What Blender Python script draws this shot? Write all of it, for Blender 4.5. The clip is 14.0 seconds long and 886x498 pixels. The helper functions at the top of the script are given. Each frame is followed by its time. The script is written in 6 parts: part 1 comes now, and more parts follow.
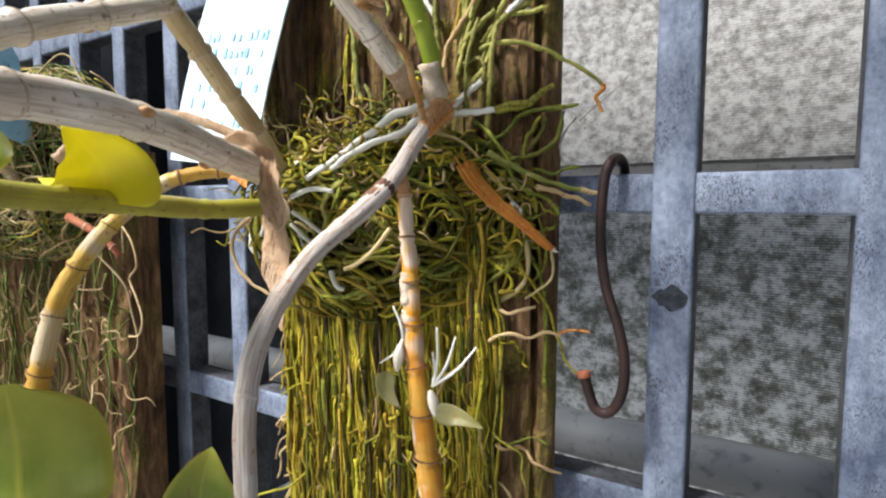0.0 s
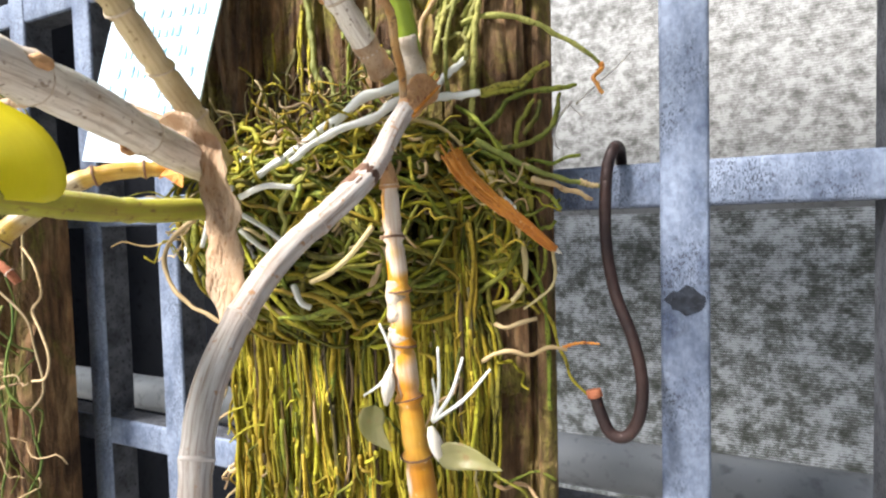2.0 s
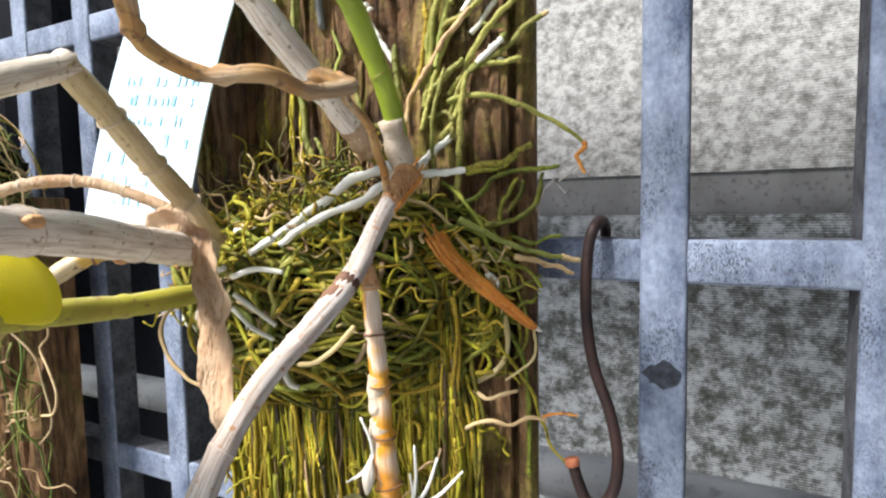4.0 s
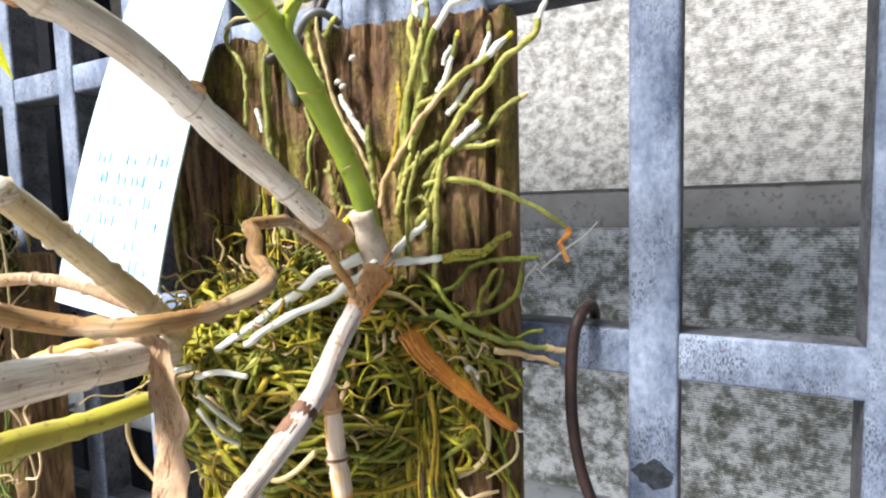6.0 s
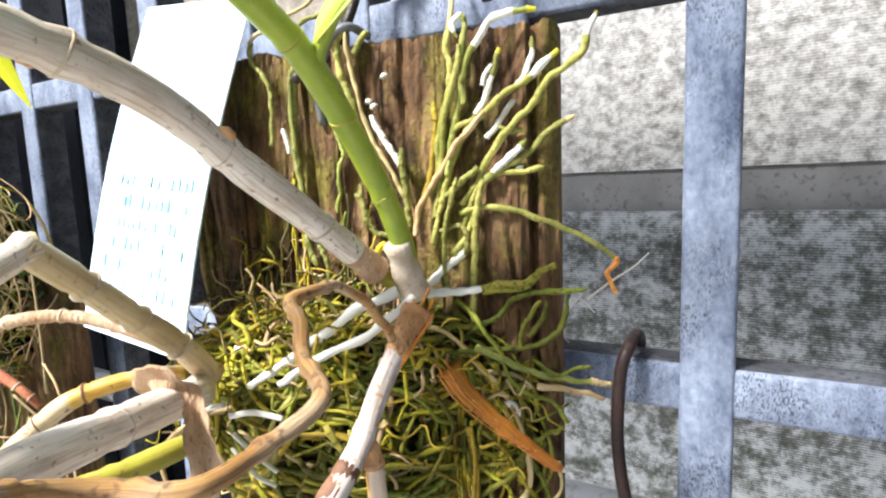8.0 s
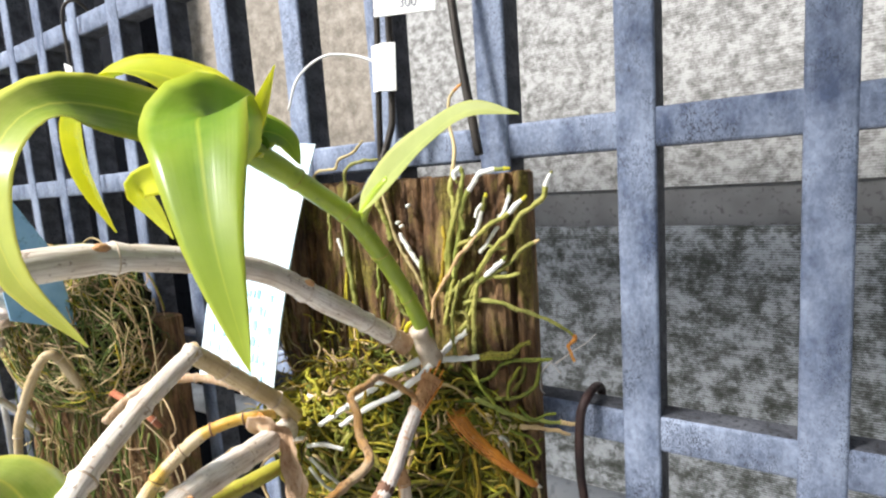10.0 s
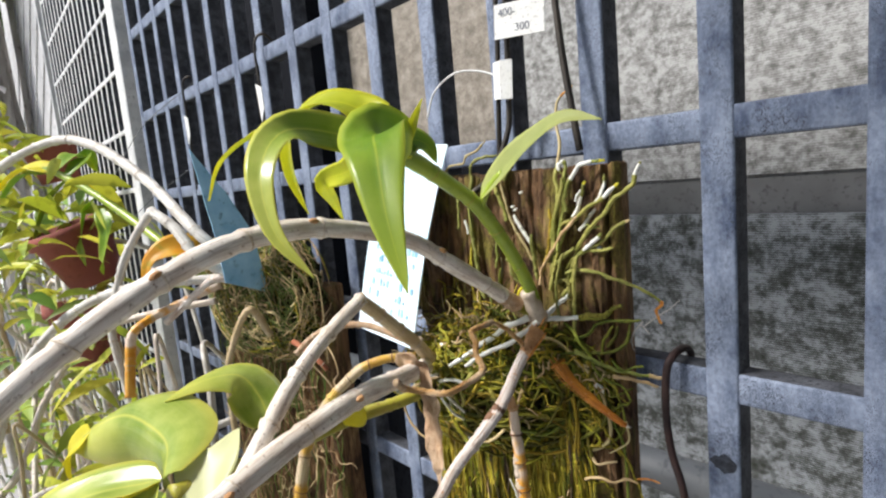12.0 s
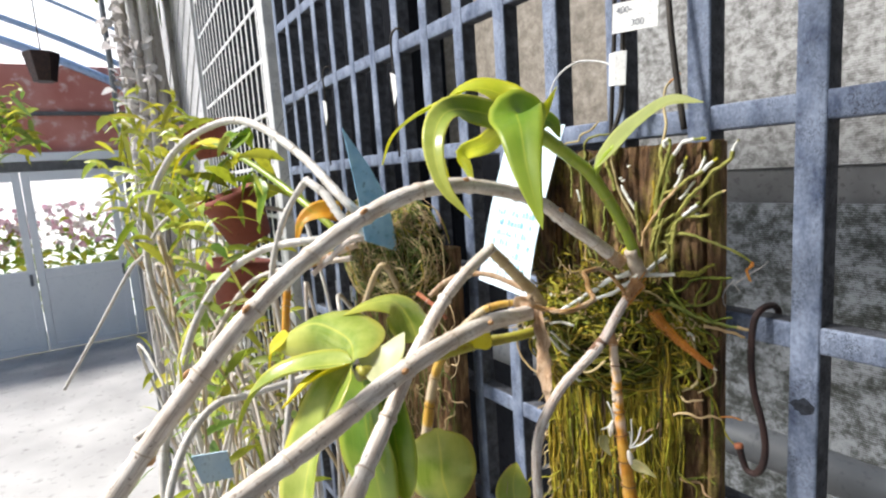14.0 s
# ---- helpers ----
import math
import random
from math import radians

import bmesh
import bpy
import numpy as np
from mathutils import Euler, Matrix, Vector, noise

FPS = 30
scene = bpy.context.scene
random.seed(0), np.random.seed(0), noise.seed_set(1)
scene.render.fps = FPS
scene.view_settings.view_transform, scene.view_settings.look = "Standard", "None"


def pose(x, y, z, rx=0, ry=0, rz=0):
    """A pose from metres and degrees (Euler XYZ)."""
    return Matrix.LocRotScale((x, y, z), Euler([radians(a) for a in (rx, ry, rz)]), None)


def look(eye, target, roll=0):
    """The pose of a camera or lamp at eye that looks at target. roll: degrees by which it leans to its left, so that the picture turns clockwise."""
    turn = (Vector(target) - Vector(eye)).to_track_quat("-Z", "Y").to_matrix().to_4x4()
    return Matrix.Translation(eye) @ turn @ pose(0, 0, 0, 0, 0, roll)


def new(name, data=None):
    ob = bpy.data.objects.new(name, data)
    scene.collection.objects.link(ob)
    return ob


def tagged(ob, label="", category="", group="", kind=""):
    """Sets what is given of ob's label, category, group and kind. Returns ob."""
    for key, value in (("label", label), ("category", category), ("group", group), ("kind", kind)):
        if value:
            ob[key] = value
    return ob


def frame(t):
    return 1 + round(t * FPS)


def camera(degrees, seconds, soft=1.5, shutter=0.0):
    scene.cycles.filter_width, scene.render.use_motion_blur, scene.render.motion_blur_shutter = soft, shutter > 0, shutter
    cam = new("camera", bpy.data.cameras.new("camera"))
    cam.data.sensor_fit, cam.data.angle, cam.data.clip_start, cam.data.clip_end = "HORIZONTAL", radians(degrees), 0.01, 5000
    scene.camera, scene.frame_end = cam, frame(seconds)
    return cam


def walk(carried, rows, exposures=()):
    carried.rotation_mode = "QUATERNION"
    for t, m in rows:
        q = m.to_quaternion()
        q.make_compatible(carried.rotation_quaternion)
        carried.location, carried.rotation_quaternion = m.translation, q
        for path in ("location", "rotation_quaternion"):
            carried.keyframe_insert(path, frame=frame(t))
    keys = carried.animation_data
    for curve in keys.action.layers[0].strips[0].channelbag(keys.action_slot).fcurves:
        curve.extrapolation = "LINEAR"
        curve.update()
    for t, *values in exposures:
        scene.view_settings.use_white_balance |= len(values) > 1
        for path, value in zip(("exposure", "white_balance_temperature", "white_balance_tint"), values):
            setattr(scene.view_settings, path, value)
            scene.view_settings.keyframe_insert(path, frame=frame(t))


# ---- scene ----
cam = camera(78.6, 14.0, 2.3)
PATH = [
    (0, (0.04851, -0.26092, 1.50534), (-0.10787, -0.00608, 1.48082), 0.14),
    (0.5, (0.03694, -0.25205, 1.49975), (-0.11371, 0.00646, 1.47787), -0.75),
    (1, (0.02646, -0.24472, 1.49874), (-0.11810, 0.01747, 1.47979), -1.02),
    (1.5, (0.01636, -0.23976, 1.49448), (-0.11080, 0.03158, 1.48010), -1.21),
    (2, (0.01268, -0.23731, 1.49561), (-0.11370, 0.03449, 1.48326), -1.45),
    (2.5, (0.01126, -0.24405, 1.50002), (-0.11226, 0.02898, 1.48604), -1.46),
    (3, (0.01598, -0.24724, 1.51400), (-0.11023, 0.02443, 1.49773), -1.63),
    (3.2, (0.01887, -0.24517, 1.51987), (-0.11130, 0.02422, 1.49789), -0.70),
    (5.3, (0.02725, -0.22576, 1.55112), (-0.10542, 0.04244, 1.52955), -2.04),
    (5.5, (0.02856, -0.22242, 1.55628), (-0.10712, 0.04429, 1.53491), -1.59),
    (6, (0.03183, -0.21757, 1.57058), (-0.10523, 0.04817, 1.54619), -1.52),
    (6.5, (0.02589, -0.21709, 1.57453), (-0.11294, 0.04714, 1.54439), -1.74),
    (7, (0.02675, -0.21908, 1.58168), (-0.11484, 0.04329, 1.54831), -1.81),
    (7.5, (0.02203, -0.21462, 1.58658), (-0.12278, 0.04515, 1.54726), -1.84),
    (8, (0.01864, -0.20979, 1.59085), (-0.12582, 0.05038, 1.55289), -2.20),
    (8.2, (0.01807, -0.21399, 1.59547), (-0.12435, 0.04731, 1.55752), -1.95),
    (10.3, (0.08442, -0.27649, 1.64619), (-0.08878, -0.03448, 1.60829), -4.40),
    (10.5, (0.09033, -0.28297, 1.64546), (-0.08976, -0.04589, 1.60856), -4.72),
    (11, (0.10985, -0.30067, 1.65009), (-0.09295, -0.08269, 1.61323), -5.53),
    (11.5, (0.12097, -0.30689, 1.64705), (-0.09545, -0.10270, 1.60868), -5.32),
    (12, (0.12603, -0.31670, 1.64496), (-0.09322, -0.11561, 1.60636), -5.11),
    (12.5, (0.13659, -0.33369, 1.64619), (-0.08843, -0.13859, 1.61005), -5.02),
    (13, (0.14798, -0.35527, 1.64263), (-0.09284, -0.18070, 1.60350), -4.68),
    (13.5, (0.16537, -0.36556, 1.63465), (-0.08133, -0.20052, 1.59107), -3.68),
    (14, (0.17352, -0.38434, 1.63642), (-0.07678, -0.22443, 1.59423), -3.90),
]
walk(cam, [(t, look(eye, target, roll)) for t, eye, target, roll in PATH],
     [(0, 0.70), (0.5, 1.02), (1, 1.25), (2, 1.23), (3.2, 0.96), (5.5, 1.20), (7, 1.40), (8.2, 1.38), (10.3, 0.90), (11, 0.64), (12, 0.45), (12.5, 0.52), (14, 0.60)])

# ---- world, sun, exposure ----
world = bpy.data.worlds.new("world")
scene.world = world
world.use_nodes = True
wn = world.node_tree.nodes
sky = wn.new("ShaderNodeTexSky")
sky.sky_type = "NISHITA"
sky.sun_disc = False
sky.sun_elevation, sky.sun_rotation = radians(50), radians(211)
sky.air_density, sky.dust_density = 1.2, 1.0
world.node_tree.links.new(sky.outputs[0], wn["Background"].inputs[0])
wn["Background"].inputs[1].default_value = 0.085
sun = new("sun", bpy.data.lights.new("sun", "SUN"))
sun.data.energy, sun.data.angle, sun.data.color = 5.0, radians(9), (1.0, 0.97, 0.945)
sun.matrix_world = look((-2.2, -3.6, 6.5), (0, 0, 1.5))


# ---- materials ----
def mat(name, c1, c2, scale=20, rough=0.6, bump=0.2, c3=None, cut=0.55, fine=8, stretch=(1, 1, 1), metallic=0.0,
        vary=0.0, translucent=0.0, dist=0.002, soft=0.15, spec=0.5, detail=5):
    """A procedural surface: two colours by a large noise, a third in spots by a finer one, bump, and variation from piece to piece."""
    m = bpy.data.materials.new(name)
    m.use_nodes = True
    n, l = m.node_tree.nodes, m.node_tree.links
    b = n["Principled BSDF"]
    b.inputs["Metallic"].default_value = metallic
    b.inputs["Specular IOR Level"].default_value = spec
    co, mp = n.new("ShaderNodeTexCoord"), n.new("ShaderNodeMapping")
    mp.inputs["Scale"].default_value = stretch
    l.new(co.outputs["Object"], mp.inputs[0])
    big, small = n.new("ShaderNodeTexNoise"), n.new("ShaderNodeTexNoise")
    for t, s in ((big, scale), (small, scale * fine)):
        t.inputs["Scale"].default_value, t.inputs["Detail"].default_value = s, detail
        l.new(mp.outputs[0], t.inputs["Vector"])
    r1 = n.new("ShaderNodeValToRGB")
    r1.color_ramp.elements[0].position, r1.color_ramp.elements[1].position = 0.35, 0.65
    r1.color_ramp.elements[0].color, r1.color_ramp.elements[1].color = (*c1, 1), (*c2, 1)
    l.new(big.outputs[0], r1.inputs[0])
    colour = r1.outputs[0]
    mix = n.new("ShaderNodeMix")
    mix.data_type = "RGBA"
    r2 = n.new("ShaderNodeValToRGB")
    r2.color_ramp.elements[0].position, r2.color_ramp.elements[1].position = cut, cut + soft
    r2.color_ramp.elements[0].color, r2.color_ramp.elements[1].color = (0, 0, 0, 1), (1, 1, 1, 1)
    l.new(small.outputs[0], r2.inputs[0])
    l.new(r2.outputs[0], mix.inputs["Factor"])
    l.new(colour, mix.inputs["A"])
    c3 = c3 or tuple(v * 0.7 for v in c1)
    mix.inputs["B"].default_value = (*c3, 1)
    colour = mix.outputs["Result"]
    if vary:
        g, hs = n.new("ShaderNodeNewGeometry"), n.new("ShaderNodeHueSaturation")
        mr, mh = n.new("ShaderNodeMapRange"), n.new("ShaderNodeMapRange")
        mr.inputs["To Min"].default_value, mr.inputs["To Max"].default_value = 1 - vary, 1 + vary
        mh.inputs["To Min"].default_value, mh.inputs["To Max"].default_value = 0.5 - vary * 0.07, 0.5 + vary * 0.07
        wrap = n.new("ShaderNodeMath")
        wrap.operation = "FRACT"
        mul = n.new("ShaderNodeMath")
        mul.operation, mul.inputs[1].default_value = "MULTIPLY", 7.31
        info, both, frac = n.new("ShaderNodeObjectInfo"), n.new("ShaderNodeMath"), n.new("ShaderNodeMath")
        both.operation, frac.operation = "ADD", "FRACT"
        l.new(g.outputs["Random Per Island"], both.inputs[0])
        l.new(info.outputs["Random"], both.inputs[1])
        l.new(both.outputs[0], frac.inputs[0])
        l.new(frac.outputs[0], mr.inputs[0])
        l.new(frac.outputs[0], mul.inputs[0])
        l.new(mul.outputs[0], wrap.inputs[0])
        l.new(wrap.outputs[0], mh.inputs[0])
        l.new(mr.outputs[0], hs.inputs["Value"])
        l.new(mh.outputs[0], hs.inputs["Hue"])
        l.new(colour, hs.inputs["Color"])
        colour = hs.outputs[0]
    l.new(colour, b.inputs["Base Color"])
    rr = n.new("ShaderNodeMapRange")
    rr.inputs["To Min"].default_value, rr.inputs["To Max"].default_value = max(0, rough - 0.1), min(1, rough + 0.12)
    l.new(small.outputs[0], rr.inputs[0])
    l.new(rr.outputs[0], b.inputs["Roughness"])
    bp = n.new("ShaderNodeBump")
    bp.inputs["Strength"].default_value, bp.inputs["Distance"].default_value = bump, dist
    l.new(small.outputs[0], bp.inputs["Height"])
    l.new(bp.outputs[0], b.inputs["Normal"])
    if translucent:
        tr, ms = n.new("ShaderNodeBsdfTranslucent"), n.new("ShaderNodeMixShader")
        l.new(colour, tr.inputs[0])
        ms.inputs[0].default_value = translucent
        l.new(b.outputs[0], ms.inputs[1])
        l.new(tr.outputs[0], ms.inputs[2])
        l.new(ms.outputs[0], n["Material Output"].inputs[0])
    return m


SHOOT = mat("dull_shoot_leaf", (0.17, 0.16, 0.05), (0.30, 0.27, 0.11), 60, 0.4, 0.2, (0.24, 0.13, 0.05), 0.6, 4, translucent=0.15)
MOSSY = mat("green_moss_strand", (0.07, 0.10, 0.015), (0.15, 0.18, 0.03), 40, 0.8, 0.3, vary=0.35)
LEAF_O = mat("withering_leaf", (0.70, 0.32, 0.015), (0.74, 0.46, 0.04), 40, 0.45, 0.1, (0.40, 0.36, 0.03), 0.6, 2, translucent=0.4)
TAGS = mat("pale_blue_tag", (0.45, 0.62, 0.75), (0.58, 0.72, 0.80), 30, 0.4, 0.03)
PETAL = mat("pale_petal", (0.72, 0.66, 0.66), (0.80, 0.78, 0.76), 20, 0.6, 0.1, translucent=0.3, vary=0.1)
GLOW_FILM = mat("glowing_white_film", (0.80, 0.80, 0.80), (0.84, 0.84, 0.84), 2, 0.6, 0.05)
# emission added: the sheet glows in place of the bright sky
GLOW_FILM.node_tree.nodes["Principled BSDF"].inputs["Emission Color"].default_value = (0.95, 0.97, 1.0, 1)
GLOW_FILM.node_tree.nodes["Principled BSDF"].inputs["Emission Strength"].default_value = 0.9
def galv_mat(name, deep, pale, speck):
    """Weathered blue-grey paint: soft streaks, a fine grain, and dark specks that gather in clusters."""
    m = bpy.data.materials.new(name)
    m.use_nodes = True
    n, l = m.node_tree.nodes, m.node_tree.links
    b = n["Principled BSDF"]
    b.inputs["Roughness"].default_value, b.inputs["Metallic"].default_value, b.inputs["Specular IOR Level"].default_value = 0.6, 0.1, 0.4
    co, gi, ad = n.new("ShaderNodeTexCoord"), n.new("ShaderNodeObjectInfo"), n.new("ShaderNodeVectorMath")
    ad.operation = "ADD"
    l.new(co.outputs["Object"], ad.inputs[0])
    l.new(gi.outputs["Random"], ad.inputs[1])

    def field(stretch, scale, detail, rough):
        mp, t = n.new("ShaderNodeMapping"), n.new("ShaderNodeTexNoise")
        mp.inputs["Scale"].default_value = stretch
        t.inputs["Scale"].default_value, t.inputs["Detail"].default_value, t.inputs["Roughness"].default_value = scale, detail, rough
        l.new(ad.outputs[0], mp.inputs[0])
        l.new(mp.outputs[0], t.inputs["Vector"])
        return t.outputs[0]

    def ramp(src, *stops):
        r = n.new("ShaderNodeValToRGB")
        e = r.color_ramp.elements
        while len(e) < len(stops):
            e.new(0.5)
        for k, (p, c) in enumerate(stops):
            e[k].position, e[k].color = p, (*c, 1)
        l.new(src, r.inputs[0])
        return r.outputs[0]

    streak, grain, spot, cluster = field((1, 1, 0.55), 45, 10, 0.68), field((1, 1, 0.8), 420, 5, 0.6), field((1, 1, 0.5), 1500, 4, 0.6), field((1, 1, 0.7), 38, 5, 0.7)
    mean = tuple((p + q) / 2 for p, q in zip(deep, pale))
    col = ramp(streak, (0.34, deep), (0.47, mean), (0.64, pale))
    gr = n.new("ShaderNodeMix")
    gr.data_type, gr.blend_type = "RGBA", "MULTIPLY"
    gr.inputs["Factor"].default_value = 0.8
    l.new(col, gr.inputs["A"])
    l.new(ramp(grain, (0.35, (0.72, 0.72, 0.74)), (0.65, (1.2, 1.2, 1.2))), gr.inputs["B"])
    mul = n.new("ShaderNodeMath")
    mul.operation = "MULTIPLY"
    l.new(ramp(spot, (0.52, (0, 0, 0)), (0.58, (1, 1, 1))), mul.inputs[0])
    l.new(ramp(cluster, (0.44, (0, 0, 0)), (0.62, (0.9, 0.9, 0.9))), mul.inputs[1])
    mx = n.new("ShaderNodeMix")
    mx.data_type = "RGBA"
    l.new(mul.outputs[0], mx.inputs["Factor"])
    l.new(gr.outputs["Result"], mx.inputs["A"])
    mx.inputs["B"].default_value = (*speck, 1)
    l.new(mx.outputs["Result"], b.inputs["Base Color"])
    bp = n.new("ShaderNodeBump")
    bp.inputs["Strength"].default_value, bp.inputs["Distance"].default_value = 0.4, 0.0008
    l.new(grain, bp.inputs["Height"])
    l.new(bp.outputs[0], b.inputs["Normal"])
    return m


GALV = galv_mat("galvanised_paint", (0.060, 0.082, 0.138), (0.25, 0.295, 0.385), (0.03, 0.035, 0.05))
STAIN = mat("dark_stain", (0.012, 0.014, 0.02), (0.035, 0.042, 0.058), 260, 0.9, 0.4, (0.10, 0.12, 0.16), 0.58, 3, soft=0.3)
# speckled grime, made darker to carry the shade on the bars' sides
SHADE_GRIME = mat("shaded_grimy_side", (0.03, 0.032, 0.04), (0.085, 0.09, 0.105), 90, 0.85, 0.5, (0.015, 0.015, 0.018), 0.55, 5)
GALV_FAR = mat("weathered_galvanised", (0.52, 0.53, 0.53), (0.70, 0.70, 0.69), 30, 0.6, 0.2, (0.26, 0.26, 0.26), 0.6, 6, metallic=0.1)


def ribbed_wall(name, dark, mid, pale, low, high, ribs, size=24):
    """Blotched concrete behind a fine ribbed film: blotches at two sizes, and horizontal ribs that catch the light."""
    m = bpy.data.materials.new(name)
    m.use_nodes = True
    n, l = m.node_tree.nodes, m.node_tree.links
    b = n["Principled BSDF"]
    b.inputs["Roughness"].default_value = 0.7
    co = n.new("ShaderNodeTexCoord")
    mp = n.new("ShaderNodeMapping")
    mp.inputs["Scale"].default_value = (1.0, 1.0, 1.15)
    l.new(co.outputs["Object"], mp.inputs[0])
    blot, grit, wave = n.new("ShaderNodeTexNoise"), n.new("ShaderNodeTexNoise"), n.new("ShaderNodeTexWave")
    blot.inputs["Scale"].default_value, blot.inputs["Detail"].default_value, blot.inputs["Roughness"].default_value = size, 9, 0.66
    grit.inputs["Scale"].default_value, grit.inputs["Detail"].default_value, grit.inputs["Roughness"].default_value = size * 3.1, 6, 0.7
    wave.bands_direction = "Z"
    wave.inputs["Scale"].default_value, wave.inputs["Distortion"].default_value, wave.inputs["Detail"].default_value = 55, 0.4, 2
    for t in (blot, grit, wave):
        l.new(mp.outputs[0], t.inputs["Vector"])
    add = n.new("ShaderNodeMath")
    add.operation = "MULTIPLY_ADD"
    add.inputs[1].default_value = 0.5
    l.new(grit.outputs[0], add.inputs[0])
    l.new(blot.outputs[0], add.inputs[2])
    add2 = n.new("ShaderNodeMath")
    add2.operation = "MULTIPLY_ADD"
    add2.inputs[1].default_value = ribs
    l.new(wave.outputs["Fac"], add2.inputs[0])
    l.new(add.outputs[0], add2.inputs[2])
    r = n.new("ShaderNodeValToRGB")
    e = r.color_ramp.elements
    e[0].position, e[1].position = low, high
    e[0].color, e[1].color = (*dark, 1), (*pale, 1)
    k = e.new((low + high) / 2)
    k.color = (*mid, 1)
    l.new(add2.outputs[0], r.inputs[0])
    l.new(r.outputs[0], b.inputs["Base Color"])
    bp = n.new("ShaderNodeBump")
    bp.inputs["Strength"].default_value, bp.inputs["Distance"].default_value = 0.5, 0.004
    l.new(add2.outputs[0], bp.inputs["Height"])
    l.new(bp.outputs[0], b.inputs["Normal"])
    return m


CONCRETE = ribbed_wall("blotched_concrete", (0.10, 0.10, 0.09), (0.225, 0.222, 0.213), (0.40, 0.40, 0.39), 0.60, 0.90, 0.08, 46)
MOULD = ribbed_wall("mouldy_concrete", (0.022, 0.026, 0.016), (0.090, 0.097, 0.092), (0.35, 0.37, 0.39), 0.60, 0.93, 0.12, 27)
BEIGE = ribbed_wall("dirty_beige_sheet", (0.14, 0.12, 0.095), (0.24, 0.21, 0.17), (0.36, 0.32, 0.27), 0.60, 1.0, 0.10)
DARKBAND = mat("dark_grey_strip", (0.10, 0.10, 0.10), (0.15, 0.15, 0.15), 12, 0.6, 0.1)
PIPE = mat("grey_pipe", (0.11, 0.12, 0.13), (0.17, 0.18, 0.19), 10, 0.5, 0.1)
# near-black colour that stands in for unlit depth behind the openings
DARK = mat("painted_unlit_space", (0.010, 0.011, 0.014), (0.016, 0.017, 0.021), 5, 0.95, 0.1, spec=0.05)
def wood_mat(name, dark, red, pale, moss, amount):
    """Weathered wood: fibres up the board, blocks of paler and redder wood, and moss in patches."""
    m = bpy.data.materials.new(name)
    m.use_nodes = True
    n, l = m.node_tree.nodes, m.node_tree.links
    b = n["Principled BSDF"]
    b.inputs["Roughness"].default_value, b.inputs["Specular IOR Level"].default_value = 0.85, 0.25
    co = n.new("ShaderNodeTexCoord")

    def field(stretch, scale, detail, rough):
        mp, t = n.new("ShaderNodeMapping"), n.new("ShaderNodeTexNoise")
        mp.inputs["Scale"].default_value = stretch
        t.inputs["Scale"].default_value, t.inputs["Detail"].default_value, t.inputs["Roughness"].default_value = scale, detail, rough
        t.inputs["Distortion"].default_value = 0.6
        l.new(co.outputs["Object"], mp.inputs[0])
        l.new(mp.outputs[0], t.inputs["Vector"])
        return t.outputs[0]

    def ramp(src, *stops):
        r = n.new("ShaderNodeValToRGB")
        e = r.color_ramp.elements
        while len(e) < len(stops):
            e.new(0.5)
        for k, (p, c) in enumerate(stops):
            e[k].position, e[k].color = p, (*c, 1)
        l.new(src, r.inputs[0])
        return r.outputs[0]

    fibre, block, patch, grit = field((1, 1, 0.16), 260, 8, 0.65), field((1, 1, 0.4), 55, 6, 0.6), field((1, 1, 0.5), 30, 8, 0.7), field((1, 1, 0.7), 500, 4, 0.6)
    base = ramp(block, (0.34, dark), (0.50, red), (0.68, pale))
    mx = n.new("ShaderNodeMix")
    mx.data_type, mx.blend_type = "RGBA", "MULTIPLY"
    mx.inputs["Factor"].default_value = 0.9
    l.new(base, mx.inputs["A"])
    l.new(ramp(fibre, (0.36, (0.34, 0.30, 0.28)), (0.52, (0.88, 0.87, 0.86)), (0.66, (1.4, 1.3, 1.2))), mx.inputs["B"])
    mm = n.new("ShaderNodeMix")
    mm.data_type = "RGBA"
    l.new(ramp(patch, (amount, (0, 0, 0)), (amount + 0.12, (0.85, 0.85, 0.85))), mm.inputs["Factor"])
    l.new(mx.outputs["Result"], mm.inputs["A"])
    l.new(ramp(grit, (0.35, tuple(v * 0.5 for v in moss)), (0.65, tuple(v * 1.4 for v in moss))), mm.inputs["B"])
    l.new(mm.outputs["Result"], b.inputs["Base Color"])
    add = n.new("ShaderNodeMath")
    add.operation = "ADD"
    l.new(fibre, add.inputs[0])
    l.new(grit, add.inputs[1])
    bp = n.new("ShaderNodeBump")
    bp.inputs["Strength"].default_value, bp.inputs["Distance"].default_value = 0.9, 0.0025
    l.new(add.outputs[0], bp.inputs["Height"])
    l.new(bp.outputs[0], b.inputs["Normal"])
    return m


WOOD = wood_mat("old_wet_wood", (0.048, 0.027, 0.015), (0.175, 0.098, 0.048), (0.33, 0.215, 0.11), (0.18, 0.155, 0.028), 0.49)
BARKWOOD = wood_mat("mossy_slab_wood", (0.08, 0.045, 0.022), (0.19, 0.105, 0.05), (0.33, 0.21, 0.10), (0.13, 0.12, 0.022), 0.53)


